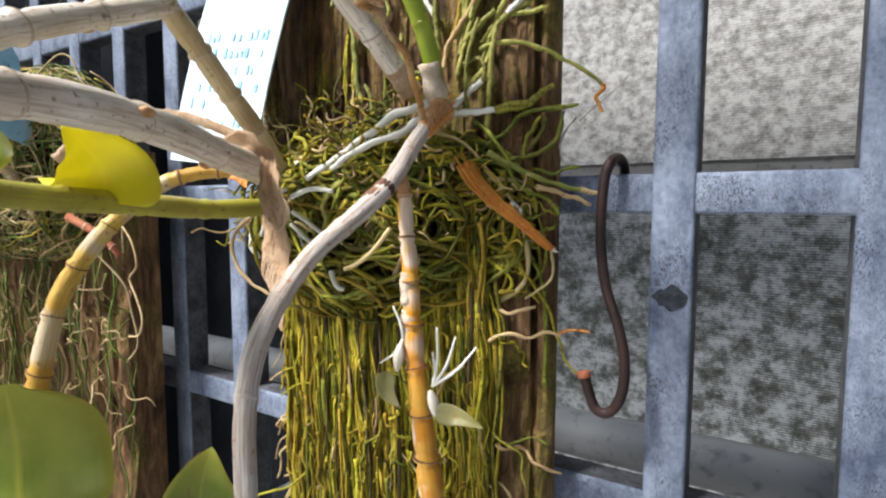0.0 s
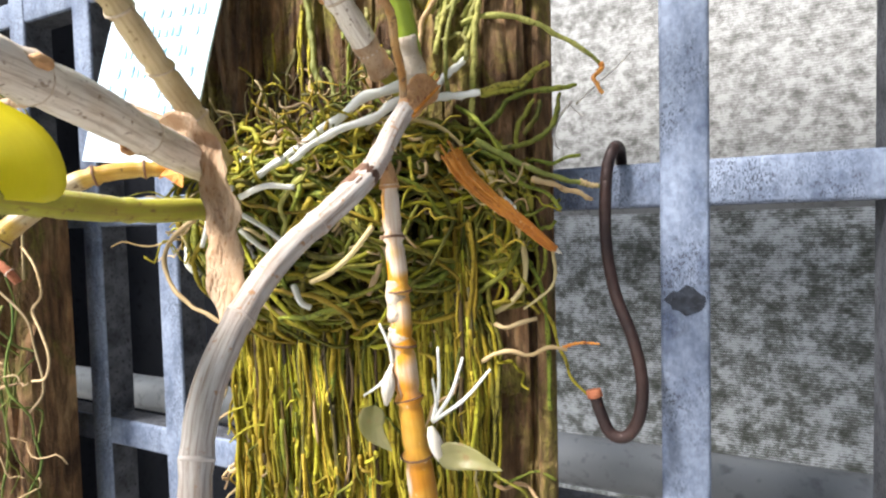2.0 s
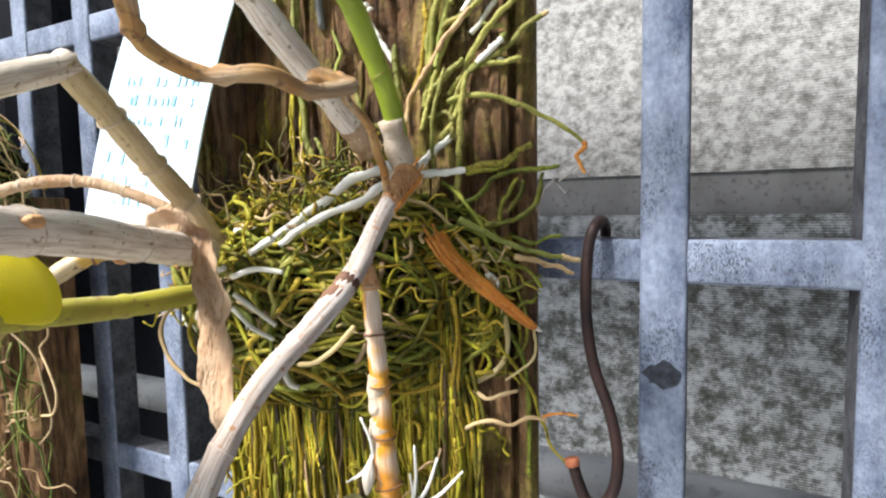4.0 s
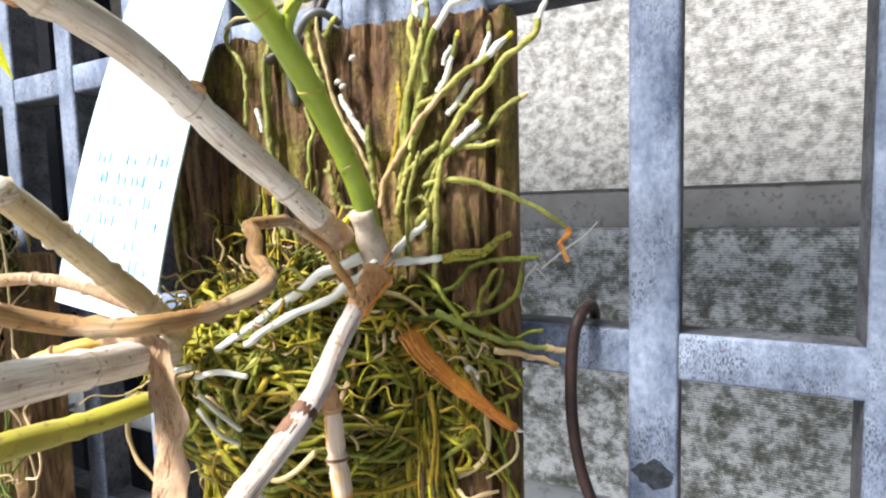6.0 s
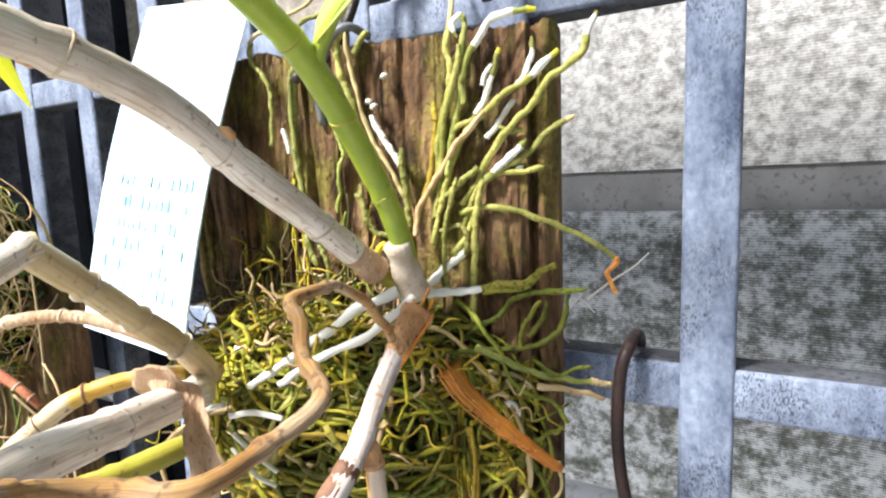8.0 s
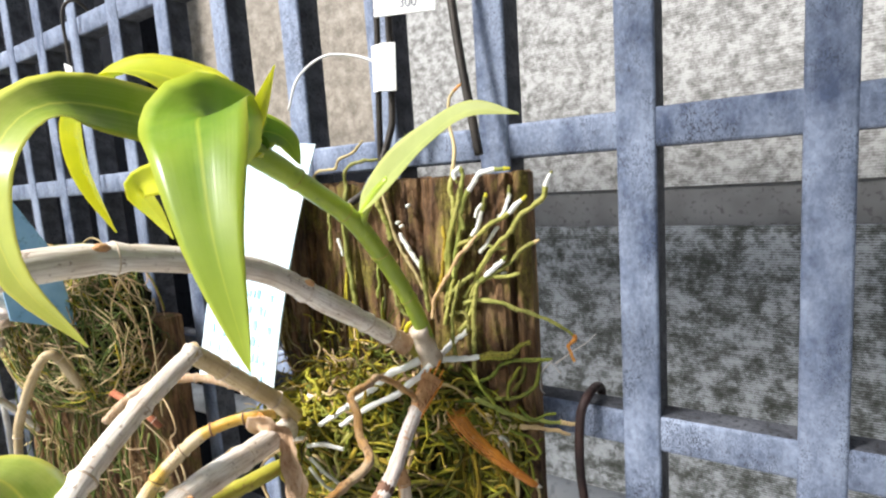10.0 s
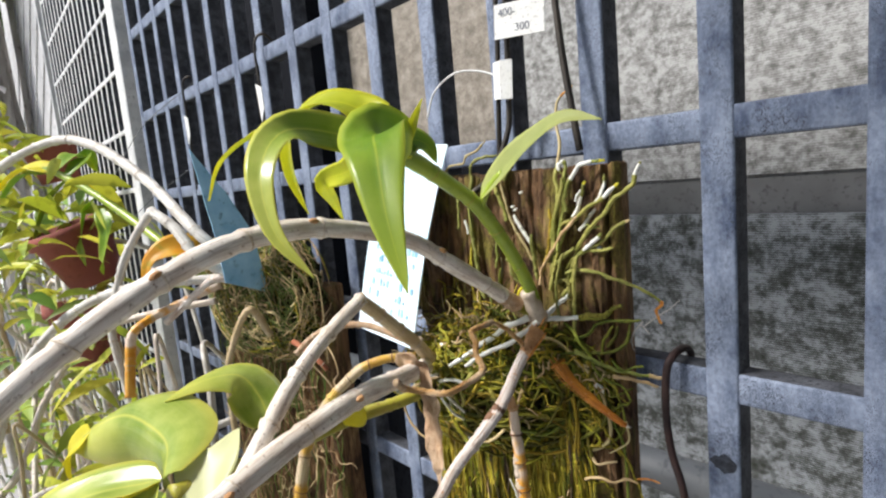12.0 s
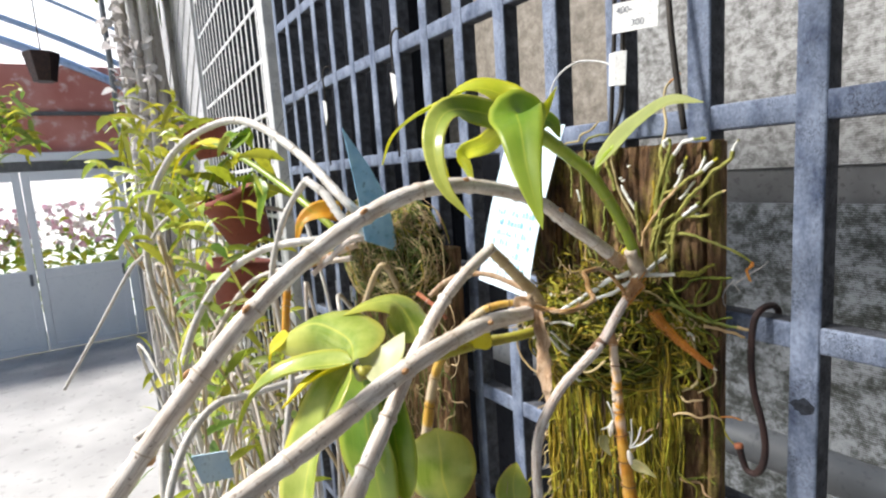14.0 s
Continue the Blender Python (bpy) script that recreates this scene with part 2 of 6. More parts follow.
def cane_mat(name, pale, mid, dark, stain, rough=0.6, streak=0.5, spots=0.6, relief=0.5, size=55, band=None):
    """Cane skin: fibres along the length, blotches joint by joint, dark scars."""
    m = bpy.data.materials.new(name)
    m.use_nodes = True
    n, l = m.node_tree.nodes, m.node_tree.links
    b = n["Principled BSDF"]
    co, mp, sp = n.new("ShaderNodeTexCoord"), n.new("ShaderNodeMapping"), n.new("ShaderNodeTexNoise")
    mp.inputs["Scale"].default_value = (26, 42, 1)
    l.new(co.outputs["UV"], mp.inputs[0])
    sp.inputs["Scale"].default_value, sp.inputs["Detail"].default_value, sp.inputs["Roughness"].default_value = 1.0, 7, 0.7
    l.new(mp.outputs[0], sp.inputs["Vector"])
    blot, fleck = n.new("ShaderNodeTexNoise"), n.new("ShaderNodeTexNoise")
    blot.inputs["Scale"].default_value, blot.inputs["Detail"].default_value = size, 5
    fleck.inputs["Scale"].default_value, fleck.inputs["Detail"].default_value = 420, 4
    l.new(co.outputs["Object"], blot.inputs["Vector"])
    l.new(co.outputs["Object"], fleck.inputs["Vector"])

    def ramp(src, p0, p1, c0, c1):
        r = n.new("ShaderNodeValToRGB")
        e = r.color_ramp.elements
        e[0].position, e[1].position, e[0].color, e[1].color = p0, p1, (*c0, 1), (*c1, 1)
        l.new(src, r.inputs[0])
        return r.outputs[0]

    def mixed(fac, a, c):
        x = n.new("ShaderNodeMix")
        x.data_type = "RGBA"
        l.new(fac, x.inputs["Factor"])
        l.new(a, x.inputs["A"])
        x.inputs["B"].default_value = (*c, 1)
        return x.outputs["Result"]

    col = ramp(blot.outputs[0], 0.36, 0.64, mid, pale)
    if band:
        mb, nb = n.new("ShaderNodeMapping"), n.new("ShaderNodeTexNoise")
        mb.inputs["Scale"].default_value = (0.6, 48, 1)
        nb.inputs["Scale"].default_value, nb.inputs["Detail"].default_value = 1.0, 2
        l.new(co.outputs["UV"], mb.inputs[0])
        l.new(mb.outputs[0], nb.inputs["Vector"])
        col = mixed(ramp(nb.outputs[0], 0.49, 0.58, (0, 0, 0), (1, 1, 1)), col, band)
    g = ramp(sp.outputs[0], 0.46, 0.60, (0, 0, 0), (streak,) * 3)
    col = mixed(g, col, dark)
    col = mixed(ramp(fleck.outputs[0], spots, spots + 0.08, (0, 0, 0), (0.8,) * 3), col, stain)
    l.new(col, b.inputs["Base Color"])
    b.inputs["Roughness"].default_value = rough
    bp = n.new("ShaderNodeBump")
    bp.inputs["Strength"].default_value, bp.inputs["Distance"].default_value = relief, 0.0008
    l.new(sp.outputs[0], bp.inputs["Height"])
    l.new(bp.outputs[0], b.inputs["Normal"])
    return m


CANE = cane_mat("dry_cane", (0.82, 0.77, 0.70), (0.63, 0.54, 0.45), (0.33, 0.235, 0.165), (0.20, 0.12, 0.07), 0.55, 0.58, 0.62, 0.45)
CANE_W = cane_mat("white_cane", (0.75, 0.71, 0.67), (0.60, 0.52, 0.46), (0.33, 0.22, 0.15), (0.42, 0.19, 0.06), 0.8, 0.75, 0.61, 1.0)
CANE_A = cane_mat("amber_cane", (0.72, 0.40, 0.06), (0.62, 0.25, 0.012), (0.46, 0.17, 0.012), (0.74, 0.55, 0.30), 0.32, 0.4, 0.64, 0.3, 78, band=(0.74, 0.62, 0.50))
CANE_G = cane_mat("green_cane", (0.40, 0.39, 0.045), (0.29, 0.28, 0.03), (0.30, 0.20, 0.05), (0.20, 0.12, 0.04), 0.4, 0.55, 0.60, 0.3)
CANE_Y = cane_mat("tan_cane", (0.58, 0.47, 0.30), (0.44, 0.33, 0.17), (0.32, 0.22, 0.10), (0.20, 0.12, 0.05), 0.5, 0.5, 0.63, 0.4)
CANE_P = cane_mat("pale_grey_cane", (0.72, 0.70, 0.65), (0.56, 0.53, 0.48), (0.34, 0.29, 0.23), (0.2, 0.15, 0.11), 0.6, 0.6, 0.64)
CANE_H = cane_mat("brown_amber_cane", (0.62, 0.44, 0.10), (0.50, 0.28, 0.03), (0.26, 0.12, 0.02), (0.12, 0.06, 0.02), 0.45, 0.5, 0.62, 0.4, band=(0.55, 0.45, 0.30))
BRACT = cane_mat("torn_bract", (0.74, 0.29, 0.02), (0.56, 0.18, 0.01), (0.32, 0.10, 0.012), (0.85, 0.60, 0.30), 0.55, 0.65, 0.64, 1.0)
CANE_S = cane_mat("brown_spike", (0.60, 0.36, 0.13), (0.43, 0.20, 0.045), (0.24, 0.105, 0.035), (0.14, 0.07, 0.03), 0.6, 0.65, 0.58, 0.9, 90, band=(0.58, 0.42, 0.25))
STEM_G = mat("fresh_green_stem", (0.19, 0.28, 0.02), (0.32, 0.40, 0.035), 40, 0.35, 0.1, (0.15, 0.23, 0.02), 0.6, 6)
NODE = mat("dark_node", (0.10, 0.045, 0.025), (0.22, 0.11, 0.06), 90, 0.7, 0.4)
NODE_P = mat("pale_node", (0.44, 0.34, 0.24), (0.64, 0.55, 0.44), 120, 0.7, 0.4, (0.20, 0.13, 0.08), 0.58, 4)
HUSK = mat("dry_husk", (0.46, 0.29, 0.17), (0.64, 0.47, 0.32), 60, 0.8, 0.9, (0.34, 0.17, 0.07), 0.56, 6, stretch=(3, 3, 0.6), translucent=0.15, dist=0.0015)
PAPERY = mat("papery_husk", (0.62, 0.55, 0.44), (0.78, 0.73, 0.64), 120, 0.7, 0.8, (0.42, 0.30, 0.18), 0.6, 4, stretch=(2, 2, 0.4), dist=0.001)
CUT = mat("cut_sheath", (0.40, 0.19, 0.07), (0.62, 0.36, 0.17), 160, 0.75, 1.0, (0.26, 0.09, 0.03), 0.55, 4, stretch=(1, 1, 0.6), dist=0.0012)
ORANGE = mat("orange_bract", (0.52, 0.17, 0.02), (0.70, 0.32, 0.06), 120, 0.65, 1.0, (0.26, 0.07, 0.015), 0.56, 5, stretch=(1, 1, 0.5), dist=0.0015)
ROOT = mat("olive_root", (0.085, 0.095, 0.010), (0.23, 0.225, 0.032), 90, 0.6, 0.6, (0.03, 0.03, 0.006), 0.54, 7, vary=0.45, dist=0.001, detail=8, spec=0.2)
ROOT_Y = mat("yellow_root", (0.205, 0.158, 0.010), (0.40, 0.332, 0.035), 90, 0.6, 0.6, (0.08, 0.05, 0.007), 0.56, 7, vary=0.36, dist=0.001, detail=8, spec=0.2)
ROOT_F = mat("pale_olive_root", (0.155, 0.168, 0.026), (0.33, 0.32, 0.08), 110, 0.65, 0.6, (0.11, 0.10, 0.012), 0.55, 7, vary=0.3, dist=0.001, detail=8, spec=0.4)
ROOT_T = mat("tan_root", (0.36, 0.25, 0.11), (0.50, 0.38, 0.20), 30, 0.7, 0.3, (0.20, 0.12, 0.05), 0.6, 7, vary=0.3, dist=0.001)
ROOT_W = mat("white_root", (0.66, 0.66, 0.58), (0.80, 0.80, 0.76), 40, 0.6, 0.2, (0.42, 0.42, 0.22), 0.66, 6, vary=0.1, dist=0.001)
# brown fibres; the same dark colour paints shade on the nest's inner roots
ROOT_D = mat("brown_fibre_and_gap", (0.035, 0.028, 0.007), (0.12, 0.085, 0.018), 40, 0.8, 0.3, vary=0.5)
# moss, taken near black so that it also paints shade between roots
MOSS_SHADE = mat("moss_and_gap_shade", (0.012, 0.012, 0.004), (0.035, 0.032, 0.008), 60, 0.95, 0.9, (0.012, 0.01, 0.006), 0.5, 5, dist=0.004, spec=0.1)


def leaf_mat(name, deep, light, edge, rough=0.42, translucent=0.45, vary=0.0):
    """Leaf blade: fine veins along its length, a paler midrib, lighter margins and tip, faint blotches."""
    m = bpy.data.materials.new(name)
    m.use_nodes = True
    n, l = m.node_tree.nodes, m.node_tree.links
    b = n["Principled BSDF"]
    b.inputs["Roughness"].default_value, b.inputs["Specular IOR Level"].default_value = rough, 0.55
    co, mp, vein, blot = n.new("ShaderNodeTexCoord"), n.new("ShaderNodeMapping"), n.new("ShaderNodeTexNoise"), n.new("ShaderNodeTexNoise")
    mp.inputs["Scale"].default_value = (34, 1.2, 1)
    l.new(co.outputs["UV"], mp.inputs[0])
    l.new(mp.outputs[0], vein.inputs["Vector"])
    vein.inputs["Scale"].default_value, vein.inputs["Detail"].default_value = 1.0, 4
    l.new(co.outputs["Object"], blot.inputs["Vector"])
    blot.inputs["Scale"].default_value, blot.inputs["Detail"].default_value = 45, 5
    sx = n.new("ShaderNodeSeparateXYZ")
    l.new(co.outputs["UV"], sx.inputs[0])

    def ramp(src, *stops):
        r = n.new("ShaderNodeValToRGB")
        e = r.color_ramp.elements
        while len(e) < len(stops):
            e.new(0.5)
        for k, (p, c) in enumerate(stops):
            e[k].position, e[k].color = p, (*c, 1)
        l.new(src, r.inputs[0])
        return r.outputs[0]

    def mixed(fac, a, c, kind="MIX"):
        x = n.new("ShaderNodeMix")
        x.data_type, x.blend_type = "RGBA", kind
        l.new(fac, x.inputs["Factor"])
        l.new(a, x.inputs["A"])
        if isinstance(c, tuple):
            x.inputs["B"].default_value = (*c, 1)
        else:
            l.new(c, x.inputs["B"])
        return x.outputs["Result"]

    col = ramp(blot.outputs[0], (0.36, deep), (0.66, light))
    col = mixed(ramp(vein.outputs[0], (0.42, (0, 0, 0)), (0.66, (0.2, 0.2, 0.2))), col, light)
    col = mixed(ramp(sx.outputs[0], (0.0, (0.8,) * 3), (0.10, (0.1,) * 3), (0.47, (0,) * 3), (0.50, (0.6,) * 3), (0.53, (0,) * 3), (0.90, (0.1,) * 3), (1.0, (0.8,) * 3)), col, edge)
    col = mixed(ramp(sx.outputs[1], (0.55, (0, 0, 0)), (1.0, (0.55, 0.55, 0.55))), col, edge)
    if vary:
        g, hs, mr = n.new("ShaderNodeNewGeometry"), n.new("ShaderNodeHueSaturation"), n.new("ShaderNodeMapRange")
        mr.inputs["To Min"].default_value, mr.inputs["To Max"].default_value = 1 - vary, 1 + vary
        l.new(g.outputs["Random Per Island"], mr.inputs[0])
        l.new(mr.outputs[0], hs.inputs["Value"])
        l.new(col, hs.inputs["Color"])
        col = hs.outputs[0]
    l.new(col, b.inputs["Base Color"])
    bp = n.new("ShaderNodeBump")
    bp.inputs["Strength"].default_value, bp.inputs["Distance"].default_value = 0.12, 0.0006
    l.new(vein.outputs[0], bp.inputs["Height"])
    l.new(bp.outputs[0], b.inputs["Normal"])
    tr, ms = n.new("ShaderNodeBsdfTranslucent"), n.new("ShaderNodeMixShader")
    l.new(col, tr.inputs[0])
    ms.inputs[0].default_value = translucent
    l.new(b.outputs[0], ms.inputs[1])
    l.new(tr.outputs[0], ms.inputs[2])
    l.new(ms.outputs[0], n["Material Output"].inputs[0])
    return m


LEAF = leaf_mat("green_leaf", (0.15, 0.31, 0.02), (0.31, 0.46, 0.05), (0.58, 0.62, 0.07), 0.34)
LEAF_B = leaf_mat("light_green_leaf", (0.25, 0.36, 0.05), (0.52, 0.58, 0.14), (0.76, 0.71, 0.13), 0.24, 0.36)
LEAF_P = leaf_mat("matt_pale_leaf", (0.37, 0.43, 0.13), (0.49, 0.54, 0.19), (0.58, 0.60, 0.20), 0.6)
LEAF_L = leaf_mat("pale_leaf", (0.62, 0.64, 0.34), (0.74, 0.75, 0.48), (0.74, 0.74, 0.40))
LEAF_Y = leaf_mat("yellow_leaf", (0.66, 0.60, 0.02), (0.80, 0.74, 0.04), (0.82, 0.74, 0.05))
LEAF_A = leaf_mat("yellow_green_leaf", (0.46, 0.53, 0.025), (0.68, 0.69, 0.05), (0.80, 0.76, 0.07), 0.38, 0.55)
LEAF_F = mat("young_leaf", (0.34, 0.40, 0.025), (0.58, 0.59, 0.07), 10, 0.4, 0.08, translucent=0.4, vary=0.4)
TAGW = mat("white_plastic_tag", (0.52, 0.71, 0.82), (0.70, 0.81, 0.86), 30, 0.4, 0.02, (0.34, 0.64, 0.82), 0.60, 3, soft=0.3)
TAGB = mat("faded_blue_tag", (0.20, 0.42, 0.62), (0.36, 0.60, 0.75), 45, 0.5, 0.05, (0.05, 0.12, 0.20), 0.6, 3)
INK = mat("blue_ink_smudge", (0.20, 0.46, 0.65), (0.40, 0.66, 0.79), 90, 0.6, 0.02)
PAPER = mat("paper_sticker", (0.74, 0.73, 0.70), (0.80, 0.80, 0.78), 60, 0.7, 0.1)
INKG = mat("grey_print", (0.16, 0.17, 0.2), (0.24, 0.25, 0.28), 50, 0.6, 0.02)
RUST = mat("dark_rusty_iron", (0.022, 0.013, 0.013), (0.05, 0.026, 0.022), 60, 0.55, 0.4, (0.12, 0.04, 0.02), 0.66, 6, metallic=0.4)
RUSTEND = mat("bare_rust", (0.32, 0.09, 0.04), (0.42, 0.15, 0.07), 90, 0.8, 0.4)
WIRE = mat("dark_wire", (0.03, 0.026, 0.022), (0.06, 0.05, 0.04), 60, 0.5, 0.2, metallic=0.5)
WIREW = mat("white_wire", (0.65, 0.65, 0.64), (0.75, 0.75, 0.74), 60, 0.4, 0.1)
CLAY = mat("clay_pot", (0.20, 0.045, 0.03), (0.30, 0.08, 0.055), 14, 0.75, 0.3, (0.13, 0.035, 0.025), 0.6, 6)
FLOOR = mat("pale_concrete_floor", (0.36, 0.35, 0.34), (0.50, 0.49, 0.47), 2, 0.8, 0.3, (0.27, 0.26, 0.25), 0.58, 8)
WHITE = mat("white_paint", (0.82, 0.83, 0.84), (0.87, 0.88, 0.88), 3, 0.4, 0.05, (0.80, 0.81, 0.82))
REDWALL = mat("red_wall", (0.52, 0.17, 0.13), (0.64, 0.27, 0.22), 2.5, 0.7, 0.2, (0.78, 0.55, 0.50), 0.56, 4)
BLUE = mat("blue_frame", (0.34, 0.47, 0.70), (0.42, 0.54, 0.74), 4, 0.4, 0.05)
BARK = mat("grey_bark", (0.34, 0.31, 0.28), (0.56, 0.53, 0.50), 14, 0.9, 0.9, (0.16, 0.13, 0.11), 0.58, 5, stretch=(1, 1, 0.4), dist=0.01)
PINK = mat("pink_bloom", (0.75, 0.42, 0.55), (0.85, 0.62, 0.70), 12, 0.6, 0.1, vary=0.2, translucent=0.3)
FOLI = mat("garden_foliage", (0.16, 0.25, 0.04), (0.32, 0.42, 0.09), 6, 0.5, 0.2, vary=0.4, translucent=0.35)
SHEET = mat("grey_sheet", (0.42, 0.42, 0.42), (0.54, 0.54, 0.54), 5, 0.5, 0.1)


def glass(name):
    m = bpy.data.materials.new(name)
    m.use_nodes = True
    b = m.node_tree.nodes["Principled BSDF"]
    b.inputs["Transmission Weight"].default_value, b.inputs["Roughness"].default_value = 1.0, 0.05
    b.inputs["Base Color"].default_value, b.inputs["IOR"].default_value = (0.95, 0.97, 0.97, 1), 1.1
    return m


GLASS = glass("clear_glass")


# ---- mesh helpers ----
def round_uv(ob, sides, lengths):
    """Lays out a tube: across its girth and, in metres, along its length."""
    me = ob.data
    uv = me.uv_layers.new(name="UVMap")
    ids = np.empty(len(me.loops), dtype=np.int32)
    me.loops.foreach_get("vertex_index", ids)
    ring, k = ids // sides, ids % sides
    out = np.stack([k / sides, np.asarray(lengths)[np.minimum(ring, len(lengths) - 1)]], 1)
    uv.data.foreach_set("uv", out.astype(np.float32).ravel())


def obj(name, verts, faces, material, parent=None, label="", smooth=True):
    me = bpy.data.meshes.new(name)
    me.from_pydata([tuple(v) for v in verts], [], faces)
    me.materials.append(material)
    if smooth:
        me.polygons.foreach_set("use_smooth", [True] * len(me.polygons))
    me.update()
    ob = new(name, me)
    if parent:
        ob.parent = parent
    if label:
        ob["label"] = label
    return ob


def part(name, bm, material, parent=None, label="", smooth=False):
    me = bpy.data.meshes.new(name)
    bm.to_mesh(me)
    bm.free()
    me.materials.append(material)
    if smooth:
        me.polygons.foreach_set("use_smooth", [True] * len(me.polygons))
    ob = new(name, me)
    if parent:
        ob.parent = parent
    if label:
        ob["label"] = label
    return ob


def thing(name, label, category, at=(0, 0, 0), group="", kind=""):
    e = new(name)
    e.empty_display_size = 0.02
    e.location = at
    return tagged(e, label, category, group, kind)


def under(ob, parent):
    """Parts are built in world places; keep them there under a thing that has a place of its own."""
    ob.parent = parent
    ob.matrix_parent_inverse = Matrix.Translation(-Vector(parent.location))
    return ob


def box(x0, x1, y0, y1, z0, z1, bevel=0.0, seg=2):
    bm = bmesh.new()
    bmesh.ops.create_cube(bm, size=1)
    for v in bm.verts:
        v.co = ((x0 + x1) / 2 + v.co.x * (x1 - x0), (y0 + y1) / 2 + v.co.y * (y1 - y0), (z0 + z1) / 2 + v.co.z * (z1 - z0))
    if bevel:
        bmesh.ops.bevel(bm, geom=bm.edges[:], offset=bevel, segments=seg, affect="EDGES", profile=0.5)
    return bm


def spline(pts, n):
    """n places along a smooth curve through pts."""
    p = [Vector(q) for q in pts]
    if len(p) == 2:
        return [p[0].lerp(p[1], i / (n - 1)) for i in range(n)]
    p = [2 * p[0] - p[1]] + p + [2 * p[-1] - p[-2]]
    out, k = [], len(p) - 3
    for i in range(n):
        s = i / (n - 1) * k
        j = min(int(s), k - 1)
        t = s - j
        a, b, c, d = p[j : j + 4]
        out.append(0.5 * (2 * b + (c - a) * t + (2 * a - 5 * b + 4 * c - d) * t * t + (3 * b - a - 3 * c + d) * t**3))
    return out


def sweep(path, radius, sides=8, verts=None, faces=None, flat=1.0):
    """A closed tube along path; radius is a number or a function of 0..1. Adds to verts and faces."""
    verts = [] if verts is None else verts
    faces = [] if faces is None else faces
    base, n = len(verts), len(path)
    side = None
    for i, p in enumerate(path):
        d = (path[min(i + 1, n - 1)] - path[max(i - 1, 0)]).normalized()
        if side is None:
            side = d.cross(Vector((0.31, -0.2, 0.93))).normalized()
            if side.length < 0.5:
                side = d.orthogonal().normalized()
        side = (side - d * side.dot(d)).normalized()
        up = d.cross(side)
        r = radius(i / (n - 1)) if callable(radius) else radius
        for s in range(sides):
            a = 2 * math.pi * s / sides
            verts.append(p + side * (math.cos(a) * r) + up * (math.sin(a) * r * flat))
    for i in range(n - 1):
        for s in range(sides):
            a, b = base + i * sides + s, base + i * sides + (s + 1) % sides
            faces.append((a, b, b + sides, a + sides))
    faces.append(tuple(base + s for s in range(sides))[::-1])
    faces.append(tuple(base + (n - 1) * sides + s for s in range(sides)))
    return verts, faces


def tube(name, pts, radius, material, parent=None, label="", n=None, sides=8):
    path = spline(pts, n or max(6, 5 * len(pts)))
    return obj(name, *sweep(path, radius, sides), material, parent, label)


def cane(name, pts, r0, r1, material, parent, label="", gap=0.028, swell=0.16, ringed=True, seed=1, n=None, sides=14, dark=NODE_P, scarred=False):
    """A jointed orchid cane: internodes that narrow at the joints, papery rings round them, and dark scars."""
    rnd = random.Random(seed)
    rough = spline(pts, 60)
    length = sum((rough[i + 1] - rough[i]).length for i in range(59))
    count = max(2, round(length / gap))
    path = spline(pts, n or count * 9 + 1)
    wob = [rnd.uniform(-0.05, 0.08) for _ in range(count + 2)]

    def radius(t):
        s = t * count
        f = s - int(s)
        d = min(f, 1 - f)
        r = r0 + (r1 - r0) * t
        r *= 1 + wob[min(int(s), count)] * math.sin(f * math.pi)
        return r * (1 - swell * 0.7 * math.exp(-((d - 0.10) / 0.06) ** 2) + swell * math.exp(-((d / 0.045) ** 2)))

    ob = obj(name, *sweep(path, radius, sides), material, parent, label)
    run = [0.0]
    for i in range(1, len(path)):
        run.append(run[-1] + (path[i] - path[i - 1]).length)
    round_uv(ob, sides, [v + seed * 0.37 for v in run])
    if ringed:
        for k in range(1, count):
            i = round(k / count * (len(path) - 1))
            d = (path[i + 1] - path[i - 1]).normalized()
            r = (r0 + (r1 - r0) * k / count) * (1 + swell * 1.0)
            tilt = Vector((rnd.uniform(-0.2, 0.2), rnd.uniform(-0.2, 0.2), rnd.uniform(-0.2, 0.2)))
            ax = (d + tilt).normalized()
            w = rnd.uniform(0.0002, 0.0005)
            ring = [path[i] - ax * w, path[i], path[i] + ax * w]
            obj("node_ring", *sweep(ring, lambda t: r * (1.0 + 0.03 * math.sin(t * math.pi)), sides), dark, ob)
            if scarred and rnd.random() < 0.65:
                out = (d.orthogonal().normalized() * (1 if k % 2 else -1) + tilt * 2).normalized()
                at = path[i] + out * r * 0.9 + d * r * 0.5
                obj("bud_scar", *sweep([at - d * r * 0.5, at - d * r * 0.2 + out * r * 0.05, at + d * r * 0.2 + out * r * 0.05, at + d * r * 0.5], lambda t: r * 0.30 * math.sin(math.pi * (0.08 + 0.84 * t)), 8), CUT, ob)
    return ob


